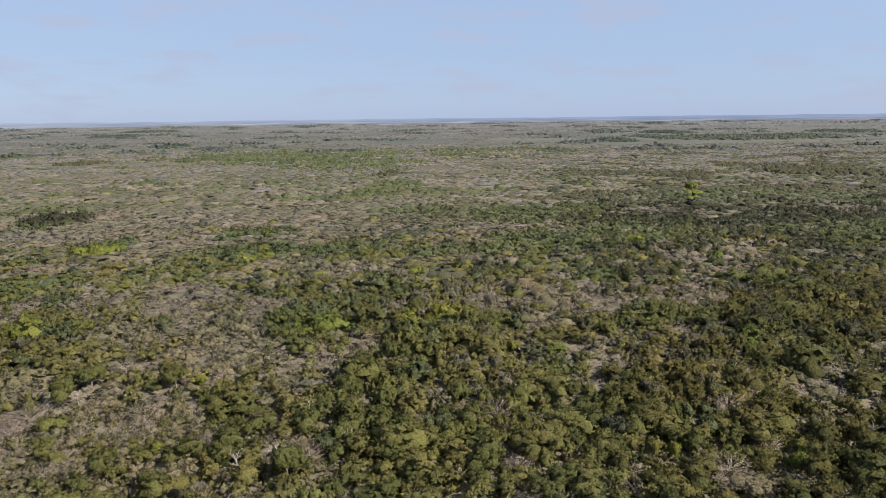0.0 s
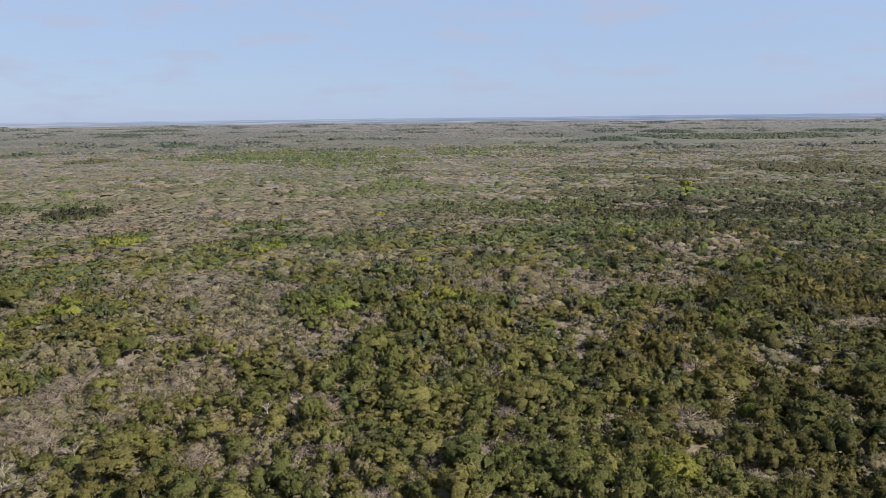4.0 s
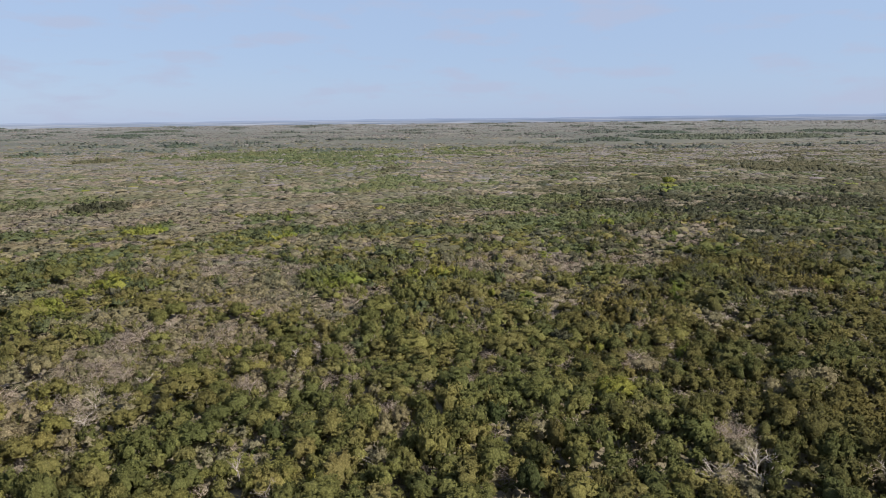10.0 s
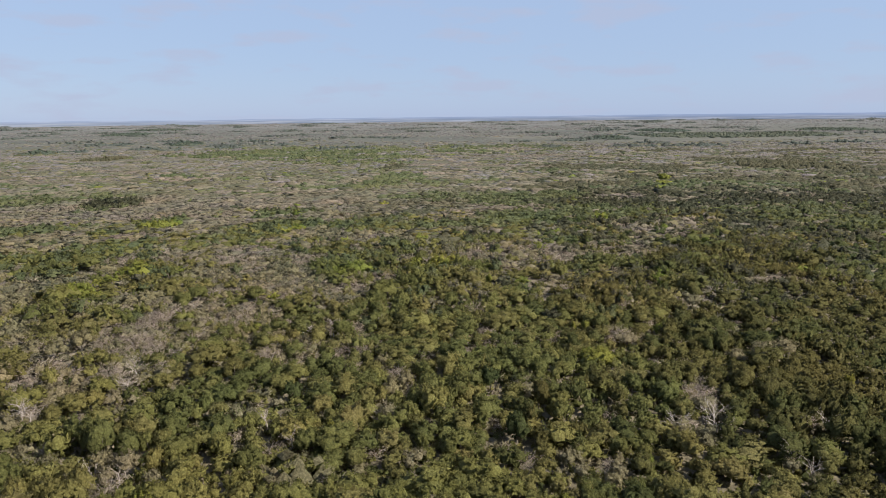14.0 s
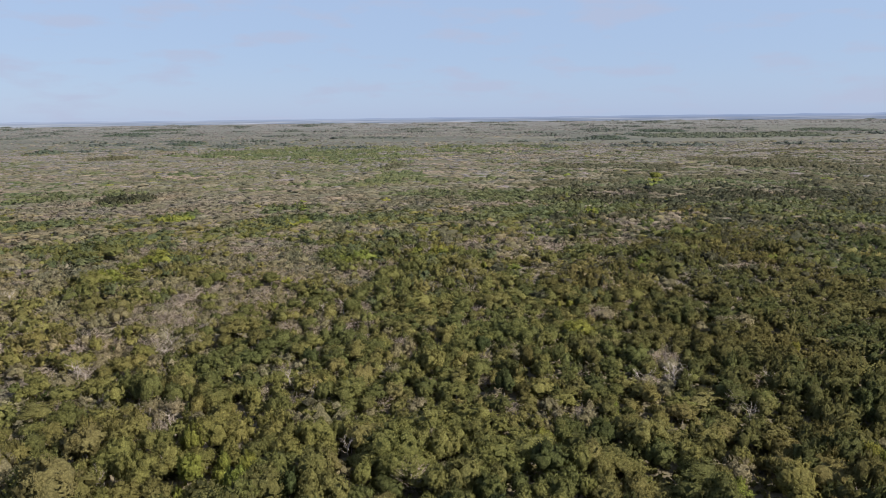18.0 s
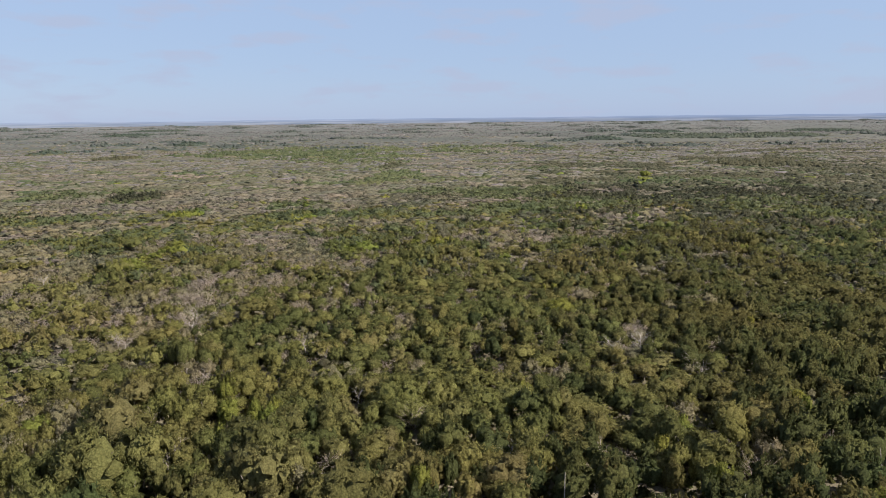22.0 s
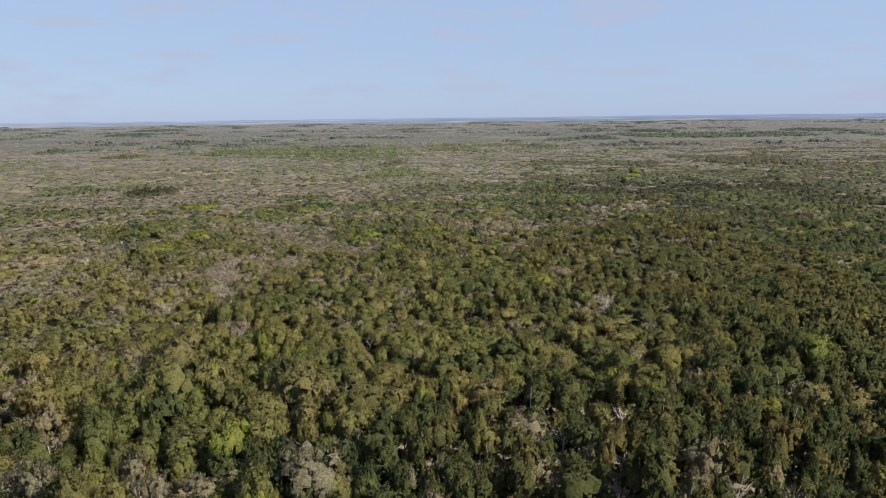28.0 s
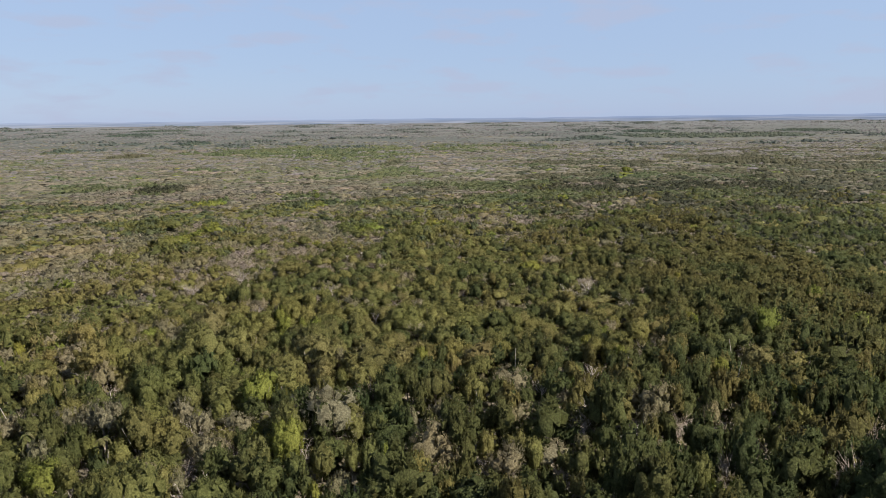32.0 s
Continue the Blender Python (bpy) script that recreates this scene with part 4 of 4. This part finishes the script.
TREES = {0: ("mangrove_tree", "olive-green mangrove tree with a rounded dense crown"), 2: ("young_tree", "small tree with bright yellow-green leaves"),
         7: ("olive_tree", "golden olive tree with a broad dense crown"),
         3: ("hammock_tree", "dark green broadleaf tree standing in thick scrub"), 5: ("grey_tree", "half-bare tree with thin grey-green leaves"),
         6: ("leafy_tree", "fresh green leafy tree with a lobed crown")}
UP = {7: 1.02, 0: 1.0, 2: 1.12, 3: 1.25, 5: 0.95, 6: 1.08}
COUNTED = {0: 290, 2: 120, 3: 160, 5: 160, 6: 260, 7: 140}


def tree_mesh_parts(i):
    return (mesh_of("trunk", *trunk_shape(700 + i, 2.6, 0.10), BARK), [mesh_of("limb", *limbs_shape(720 + 5 * i + j, 1.4, 2.8, 1, 0.06), BARK) for j in range(3)])


def plant_trees(kind, s):
    """Single trees with trunk, limbs and crown; twelve shapes, copied with their own turn and size."""
    mat = LEAFY[kind][0]
    name, label = TREES[kind]
    made = []
    for i, (x, y, z, turn, w, h) in enumerate(s):
        m = Matrix.Translation((x, y, z)) @ Matrix.Rotation(turn, 4, "Z") @ Matrix.Diagonal((w, w, h, 1))
        if i < len(NEAR):
            tree = tagged(new(name), label, "tree", "scrub trees")
            trunk, limbs = tree_mesh_parts(i)
            new("trunk", trunk).parent = tree
            for j, me in enumerate(limbs):
                ob = new("limb", me)
                ob.parent = tree
                ob.rotation_euler = (0, 0, 2.1 * j)
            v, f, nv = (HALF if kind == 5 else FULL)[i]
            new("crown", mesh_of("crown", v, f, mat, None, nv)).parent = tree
            made.append(tree)
            tree.matrix_basis = m
        else:
            proto = made[i % len(NEAR)]
            copy_thing(proto, m @ Matrix.Diagonal((*[1 / c for c in proto.scale], 1)))


MARKS = {7: OLIVE_MARKS, 0: MANGROVE_MARKS, 6: LEAFY_MARKS, 2: BRIGHT_MARKS, 3: HAMMOCK_MARKS, 5: GREY_MARKS}


def clear_of_marks(x, y):
    ok = np.ones(len(x), bool)
    for mx, my, rad, high in DEAD_PALE + DEAD_GREY:
        ok &= np.hypot(x - mx, y + 1.0 - my) > 0.4 * rad + 0.8
    for mx, my, high in PALMS:
        ok &= np.hypot(x - mx, y + 0.8 - my) > 1.9
    for marks in MARKS.values():
        for mx, my, wide in marks:
            ok &= np.hypot(x - mx, y - my) > 0.42 * wide + 1.0
    return ok


def mark_spots(kind):
    m = np.array(MARKS[kind])
    x, y, w = m[:, 0], m[:, 1], m[:, 2] / 4.2
    h = tallness(x, y) * (0.85 + 0.36 * w) * UP[kind]
    return spots_of(x, y, w, h)


LOW_COVER = "low olive and tan scrub spread over the open marsh"
FAR_KINDS = {7: (OLIVE, "olive_scrub", "golden olive bushes with dense sunlit crowns"), 0: (COVER, "low_scrub", LOW_COVER), 5: (COVER, "low_scrub", LOW_COVER), 2: (BRIGHT, "young_scrub", LEAFY[2][2]),
             6: (DISTANT_GREEN, "leafy_scrub", "green leafy clumps standing above the open marsh"),
             3: (DUSKY, "hammock_scrub", "dark dense clumps on the open marsh, some standing in for shade")}


def grow(tag, step, x0, x1, y0, y1, lo, hi, margin, leafy, twiggy, size):
    x, y = grid_spots(step, x0, x1, y0, y1)
    r = reach(x, y)
    r = r * (0.8 + 0.4 * rough_noise(x, y, 11, 97))
    ok = in_view(x, y, margin) & (r >= lo) & (r < hi)
    ok &= clear_of_marks(x, y)
    x, y = x[ok], y[ok]
    k = kinds(x, y)
    t = tallness(x, y)
    w = rng.lognormal(0, 0.34, len(x)) * size * breadth(x, y)
    h = t * (1 + rng.uniform(-1, 1, len(x)) * np.where(y < 40, 0.32, 0.16)) * (0.6 + 0.4 * w)
    h *= 1 + 0.75 * (rough_noise(x, y, 6.5, 53) - 0.5) * (tag in ("near", "mid"))       # crowns close up into clumps
    wood = np.maximum(blobs(x, y, GREEN_SPOTS), blobs(x, y, DARK_SPOTS)) > 0
    h *= np.where(wood, 1.12 + 0.5 * np.clip((y - 230) / 250, 0, 1), (1.1 - 0.3 * matrix(x, y) * (y > 20)) * (1 - 0.25 * np.clip((y - 190) / 350, 0, 1)))
    open_low = np.clip((y - 35) / 45, 0, 1)
    h *= np.where((k == 0) | (k == 5) | (k == 1), 1 - open_low * (0.08 + 0.2 * np.clip((y - 60) / 120, 0.3, 1) * np.clip(2 * matrix(x, y), 0, 1)), 1 - 0.12 * open_low)
    flat = np.clip((y - 120) / 120, 0, 1)
    h *= 1 - flat * np.where((k == 0) | (k == 5), 0.15, 0.05)
    w *= np.where((k == 0) | (k == 5), 1 + 0.34 * open_low * (tag in ('back', 'far')) + 0.12 * (tag == 'far'), 1.0)
    for kind, (mat, name, label) in LEAFY.items():
        s = spots_of(x[k == kind], y[k == kind], w[k == kind], h[k == kind] * UP[kind])
        if tag == "near":
            s = np.concatenate([mark_spots(kind), s[np.argsort(s[:, 1])]])
            plant_trees(kind, s[:COUNTED[kind]])
            s = s[COUNTED[kind]:]
        sparse = rng.uniform(0, 1, len(s)) < np.clip((s[:, 1] - 70) / 200, 0, 1)
        shapes = {"near": SHRUB, "mid": SHRUB_MID}.get(tag, leafy) if kind == 5 else leafy
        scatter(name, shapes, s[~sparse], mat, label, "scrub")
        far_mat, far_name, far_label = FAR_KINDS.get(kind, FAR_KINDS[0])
        # far out the low scrub turns grey in place of haze
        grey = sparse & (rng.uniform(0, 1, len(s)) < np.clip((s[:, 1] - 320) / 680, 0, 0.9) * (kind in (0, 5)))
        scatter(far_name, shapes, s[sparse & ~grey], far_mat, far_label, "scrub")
        scatter("marsh_scrub", shapes, s[grey], HAZED_LEAF, "low scrub far out on the marsh, greyed for haze", "scrub")
    s = k == 1
    if tag in ("back", "far"):
        h = h * 0.6
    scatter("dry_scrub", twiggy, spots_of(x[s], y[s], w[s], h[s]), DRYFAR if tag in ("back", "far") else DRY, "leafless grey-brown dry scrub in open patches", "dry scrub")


grow("near", 2.5, -115, 115, -75, 115, 0, 90, 6, NEAR, TWIG_NEAR, 1.0)
grow("mid", 2.75, -180, 180, -75, 205, 90, 160, 10, MID, TWIG_MID, 1.0)
grow("back", 3.0, -290, 290, -75, 380, 160, 300, 14, BACK, BACK, 1.0)
grow("far", 4.7, -800, 800, -75, 900, 300, 900, 20, FAR, FAR, 1.0)


def surroundings():
    """The same scrub goes on to the sides and behind."""
    x, y = grid_spots(4.3, -170, 170, -200, 150)
    ok = ~in_view(x, y, 8) & (np.abs(x) < 0.73 * (np.maximum(y, -75) + 118) + 75)
    x2, y2 = grid_spots(8.0, -360, 360, -360, 330)
    ok2 = ~in_view(x2, y2, 14) & ~((y2 > -200) & (y2 < 150) & (np.abs(x2) < np.minimum(170, 0.73 * (np.maximum(y2, -75) + 118) + 75)))
    for shapes, px, py, size in ((BACK, x[ok], y[ok], 1.5), (FAR, x2[ok2], y2[ok2], 1.6)):
        u = rng.uniform(0, 1, len(px))
        for kind, lo, hi in ((0, 0.0, 0.5), (6, 0.5, 0.75), (3, 0.75, 0.87), (5, 0.87, 1.0)):
            s = (u >= lo) & (u < hi)
            w = rng.lognormal(0, 0.25, s.sum()) * size
            mat, name, label = LEAFY[kind]
            scatter(name, shapes, spots_of(px[s], py[s], w, tallness(px[s], py[s]) * rng.uniform(0.75, 1.2, s.sum())), mat, label, "scrub")


surroundings()


def undergrowth():
    """Low bushes that fill the hollows between the crowns."""
    x, y = grid_spots(1.95, -75, 75, -70, 92)
    ok = in_view(x, y, 4) & (reach(x, y) < 92)
    x, y = x[ok], y[ok]
    u = rng.uniform(0, 1, len(x))
    for kind, lo, hi in ((0, 0.0, 0.34), (6, 0.34, 0.56), (3, 0.56, 0.66), (5, 0.66, 1.0)):
        deep = (y < -5) & (np.modf(u * 37)[0] < 0.55)       # darker leaves stand in for the shade on low bushes under the tall trees
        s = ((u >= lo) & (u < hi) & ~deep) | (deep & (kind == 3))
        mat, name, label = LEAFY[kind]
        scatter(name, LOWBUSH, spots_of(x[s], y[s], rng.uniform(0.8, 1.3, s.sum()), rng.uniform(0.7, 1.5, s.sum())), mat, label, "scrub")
    x, y = grid_spots(3.5, -130, 130, -20, 165)
    ok = in_view(x, y, 4) & (reach(x, y) >= 92) & (reach(x, y) < 160)
    x, y = x[ok], y[ok]
    w = rng.uniform(1.5, 2.4, len(x))
    scatter("low_scrub", LOWBUSH, spots_of(x, y, w, 0.45 * w), COVER, LOW_COVER, "scrub")


undergrowth()


def tufts():
    """Dry grass and sticks on the ground of the open patches."""
    x, y = grid_spots(1.7, -190, 190, 5, 290)
    d = np.maximum(np.maximum(blobs(x, y, DRY_SPOTS), blobs(x, y, GAP_SPOTS)), matrix(x, y) - 0.7)
    ok = in_view(x, y, 5) & (d > -0.1) & (reach(x, y) < 150)
    x, y = x[ok], y[ok]
    w = rng.uniform(0.8, 1.5, len(x)) * np.clip(reach(x, y) / 120, 0.9, 1.6)
    scatter("dry_grass", TUFT, spots_of(x, y, w, rng.uniform(0.6, 1.3, len(x))), DRY, "dry grey-brown grass and sticks on open ground", "dry grass")


tufts()

# ---- single dead trees, stems and palms ----
def dead_tree(seed, x, y, radius, height, label, wood, lean=0.0):
    """A leafless bleached tree: a crooked trunk and spreading limbs that fork into fine twigs."""
    r = np.random.default_rng(seed)
    tree = tagged(new("dead_tree"), label, "dead tree", "dead trees")
    tree.location, tree.rotation_euler = (x, y, 0), (lean * r.uniform(-1, 1), lean, r.uniform(0, 6))
    w = r.uniform(-0.3, 0.3, 4)
    fork = height * 0.62
    new("trunk", mesh_of("trunk", *stick([(0, 0, -0.1), (w[0] * 0.6, w[1] * 0.6, height * 0.35), (w[2], w[3], fork)], [0.10, 0.075, 0.05], 6), wood)).parent = tree
    for i in range(8):
        a = i * 2.4 + r.uniform(-0.5, 0.5)
        k = radius * r.uniform(0.5, 1.0)
        s0 = r.uniform(0.45, 1.0)
        start = np.array([w[2] * s0, w[3] * s0, fork * s0])
        out = np.array([math.cos(a), math.sin(a), 0])
        mid = start + out * k * 0.5 + (r.uniform(-0.15, 0.15), r.uniform(-0.15, 0.15), height * r.uniform(0.05, 0.2))
        tip = start + out * k + (r.uniform(-0.25, 0.25), r.uniform(-0.25, 0.25), height * r.uniform(0.12, 0.42))
        pieces = [stick([start, mid, tip], [0.045, 0.034, 0.014], 4)]
        for base in (mid, mid, 0.5 * (mid + tip), tip):
            b = a + r.uniform(-1.3, 1.3)
            end = base + np.array([math.cos(b), math.sin(b), r.uniform(0.1, 0.9)]) * k * r.uniform(0.25, 0.5)
            pieces.append(stick([base, end], [0.024, 0.010], 3))
            for _ in range(3):
                c = b + r.uniform(-1.2, 1.2)
                pieces.append(stick([0.4 * base + 0.6 * end, end + np.array([math.cos(c), math.sin(c), r.uniform(-0.1, 0.8)]) * k * 0.22], [0.013, 0.006], 3))
        new("limb", mesh_of("limb", *merge(pieces), wood)).parent = tree


BARE = "bare bleached dead tree with forked limbs among the scrub"
for n, (x, y, rad, high) in enumerate(DEAD_PALE):
    dead_tree(900 + 3 * n, x, y, rad, high, BARE, DEADWOOD)
for n, (x, y, rad, high) in enumerate(DEAD_GREY):
    dead_tree(1000 + 3 * n, x, y, rad, high, "grey leafless dead tree with fine twigs in the scrub", GREYWOOD)


def bare_stem(seed, x, y, height, lean, turn):
    r = np.random.default_rng(seed)
    w = r.uniform(-0.2, 0.2, 2)
    ob = new("bare_stem", mesh_of("bare_stem", *stick([(0, 0, -0.1), (w[0], w[1], height * 0.5), (w[0] * 1.5, w[1] * 0.4, height)], [0.07, 0.055, 0.03], 6), DEADWOOD))
    ob.location, ob.rotation_euler = (x, y, 0), (0, lean, turn)
    tagged(ob, "pale leafless tree stem standing above the crowns", "dead stem", "bare stems")


for n, (x, y, high, lean) in enumerate([
        (14.2, -17.6, 6.1, 0.0), (-45.2, -19.5, 5.4, 0.35), (-45.9, -31.0, 5.6, 0.2), (-60.1, -32.2, 5.0, 0.3), (-48.4, -37.6, 5.4, 0.25), (-39.6, -47.0, 5.2, 0.1),
        (-26.2, -47.6, 5.2, 0.15), (-21.5, -29.0, 5.0, 0.2), (7.2, -31.4, 5.6, 0.25), (-9.4, -27.6, 5.4, 0.15), (36.4, -47.2, 5.2, 0.1), (38.6, -46.0, 5.4, 0.12),
        (54.0, -12.0, 5.0, 0.2), (32.0, -21.9, 6.0, 0.05), (49.0, -23.0, 5.4, 0.1)]):
    bare_stem(1200 + n, x, y, high, lean, 1.3 * n)

FROND = leaf_material("palm_frond", [(0.0, (0.11, 0.12, 0.045)), (0.5, (0.135, 0.135, 0.055)), (1.0, (0.17, 0.145, 0.08))])


def palm(seed, x, y, height):
    r = np.random.default_rng(seed)
    tree = tagged(new("palm_tree"), "slender palm with a pale trunk and drooping fronds", "palm", "palms")
    tree.location = (x, y, 0)
    new("trunk", mesh_of("trunk", *stick([(0, 0, -0.1), (0.08, 0.02, height * 0.5), (0.12, 0.0, height)], [0.13, 0.10, 0.085], 8), GREYWOOD)).parent = tree
    for i in range(14):
        a, up, ln = i * 2.4, r.uniform(-0.6, 0.9), r.uniform(0.8, 1.25)
        V, F = [], []
        for k in range(6):
            s = k / 5
            c = (ln * s * math.cos(up * (1 - s)), ln * (s * math.sin(up) - 1.0 * s * s))
            w = 0.22 * math.sin(math.pi * min(0.95, 0.12 + s * 0.85))
            V += [(c[0], -w, c[1] - 0.1 * w), (c[0], 0, c[1] + 0.06), (c[0], w, c[1] - 0.1 * w)]
            if k:
                for q in (0, 1):
                    o = 3 * (k - 1) + q
                    F += [(o, o + 3, o + 4), (o, o + 4, o + 1)]
        ob = new("frond", mesh_of("frond", np.array(V), np.array(F), FROND))
        ob.parent, ob.location, ob.rotation_euler = tree, (0.12, 0, height), (0, 0, a)


for n, (x, y, high) in enumerate(PALMS):
    palm(1301 + n, x, y, high)


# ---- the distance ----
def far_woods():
    """Low scrub thinning out towards the horizon, with woods and small islands of trees standing on it."""
    y = 760 + 3950 * rng.uniform(0, 1, 17000) ** 1.6
    x = rng.uniform(-1, 1, len(y)) * (0.76 * (y + 120) + 60)
    band = 0.6 * rough_noise(x / 3.2, y, 170, 71) + 0.4 * rough_noise(x, y, 45, 73)
    ok = band + rng.normal(0, 0.05, len(x)) > 0.43
    x, y, band = x[ok], y[ok], band[ok]
    w = rng.uniform(0.8, 1.8, len(x)) * (0.55 + y / 2600)
    h = rng.uniform(0.35, 0.6, len(x)) * (0.6 + 3.0 * np.clip(band - 0.5, 0, 0.3)) * (1 + y / 4500)
    olive = rng.uniform(0, 1, len(x)) < np.clip((1500 - y) / 1000, 0, 0.65)
    scatter("low_scrub", MOUND, spots_of(x[olive], y[olive], w[olive], h[olive]), COVER, LOW_COVER, "scrub")
    x, y, w, h = x[~olive], y[~olive], w[~olive], h[~olive]
    scatter("far_woods", MOUND, spots_of(x, y, w, h), HAZED_LEAF, "low woods in bands far across the marsh, greyed for haze", "woods")
    for cx, cy, rx, ry in DARK_SPOTS:
        if cy > 700:
            m = int(min(800, 60 + rx * ry / 26))
            a, q = rng.uniform(0, 6.283, m), np.sqrt(rng.uniform(0, 1, m)) * rng.uniform(0.7, 1.15, m)
            px, py = cx + rx * q * np.cos(a), cy + 0.6 * ry * q * np.sin(a)
            scatter("dark_woods", DOME, spots_of(px, py, rng.uniform(1.0, 2.0, m), rng.uniform(1.0, 2.1, m) * (1.2 - 0.5 * q)), DISTANT_DARK, "dark dense clump of trees far across the marsh", "woods")
    # islands of trees, longer than deep
    n = 150
    iy = 820 + 3700 * rng.uniform(0, 1, n) ** 1.3
    ix = rng.uniform(-1, 1, n) * 0.74 * (iy + 100)
    long = rng.uniform(12, 45, n) * (0.6 + iy / 2000)
    which = np.repeat(np.arange(n), rng.integers(16, 40, n))
    g1, g2 = rng.normal(0, 0.5, len(which)), rng.normal(0, 0.5, len(which))
    px, py = ix[which] + long[which] * g1, iy[which] + 0.7 * long[which] * g2
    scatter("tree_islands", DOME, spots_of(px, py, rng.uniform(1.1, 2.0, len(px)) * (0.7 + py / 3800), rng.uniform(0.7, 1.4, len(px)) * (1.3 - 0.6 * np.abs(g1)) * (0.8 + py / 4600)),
            HAZED_WOOD, "islands of trees over the far marsh, greyed for haze", "woods")


far_woods()


def far_water():
    """Shallow pale lagoons far out, seen as thin bright strips."""
    m = Mat("lagoon_water", 0.12, 0.5)
    tone = m.ramp(m.noise(0.01, 3), [(0.3, (0.30, 0.29, 0.27)), (0.7, (0.42, 0.39, 0.36))])
    m.put(tone, m.b.inputs["Base Color"])
    for x, y, rx, ry in ((-1690, 4350, 110, 330), (-250, 4200, 150, 200), (-2700, 4350, 160, 160)):
        a = np.linspace(0, 2 * math.pi, 40, endpoint=False)
        k = 1 + 0.18 * np.sin(3 * a + x) + 0.1 * np.sin(7 * a)
        v = np.stack([x + rx * k * np.cos(a) - 0.39 * ry * k * np.sin(a) * (x < -1000), y + ry * k * np.sin(a), np.full(40, 0.6)], 1)
        v = np.concatenate([v, [[x, y, 0.6]]])
        f = np.array([(i, (i + 1) % 40, 40) for i in range(40)])
        tagged(new("water", mesh_of("water", v, f, m.m)), "pale shallow lagoon far across the marsh", "water", kind="structure")


far_water()


def backdrop_ring():
    """Low land along the horizon, haze put into its glow, a little higher to the east."""
    n = 720
    V, F = [], []
    for i in range(n):
        a = 2 * math.pi * i / n
        east = math.cos(a)
        # top shaped to fit the horizon line as the camera sees it
        top = 34.5 + 6.0 * east + 1.6 * math.sin(5 * a + 1) * math.sin(17 * a) + 1.3 * math.sin(71 * a) * math.sin(9 * a + 2) + 0.8 * math.sin(133 * a + 1)
        for z in (-2, top):
            V.append((4850 * math.cos(a), 4850 * math.sin(a) - 58, z))
    for i in range(n):
        a, c = 2 * i, 2 * ((i + 1) % n)
        F += [(a, c, c + 1), (a, c + 1, a + 1)]
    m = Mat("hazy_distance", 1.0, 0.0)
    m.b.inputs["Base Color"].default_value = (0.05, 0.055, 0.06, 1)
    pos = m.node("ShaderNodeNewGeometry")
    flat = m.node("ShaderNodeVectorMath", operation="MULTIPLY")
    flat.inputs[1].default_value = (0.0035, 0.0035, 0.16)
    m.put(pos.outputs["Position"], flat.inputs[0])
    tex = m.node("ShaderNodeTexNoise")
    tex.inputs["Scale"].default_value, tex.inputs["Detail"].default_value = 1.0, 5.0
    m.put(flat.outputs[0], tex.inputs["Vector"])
    # glow in haze colours: long dark woods, grey flats and pale water between them
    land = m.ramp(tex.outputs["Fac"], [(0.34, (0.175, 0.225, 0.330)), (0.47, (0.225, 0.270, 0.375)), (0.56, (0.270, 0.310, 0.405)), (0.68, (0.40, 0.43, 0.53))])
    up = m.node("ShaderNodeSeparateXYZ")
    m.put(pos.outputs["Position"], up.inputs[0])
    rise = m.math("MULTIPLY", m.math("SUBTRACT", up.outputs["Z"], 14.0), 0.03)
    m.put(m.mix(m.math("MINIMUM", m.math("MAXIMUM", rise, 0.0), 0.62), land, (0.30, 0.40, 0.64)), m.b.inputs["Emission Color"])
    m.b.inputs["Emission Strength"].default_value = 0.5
    tagged(new("backdrop", mesh_of("backdrop", np.array(V), np.array(F), m.m)), "backdrop of land at the horizon, glowing blue-grey for haze", "backdrop", kind="structure")


backdrop_ring()
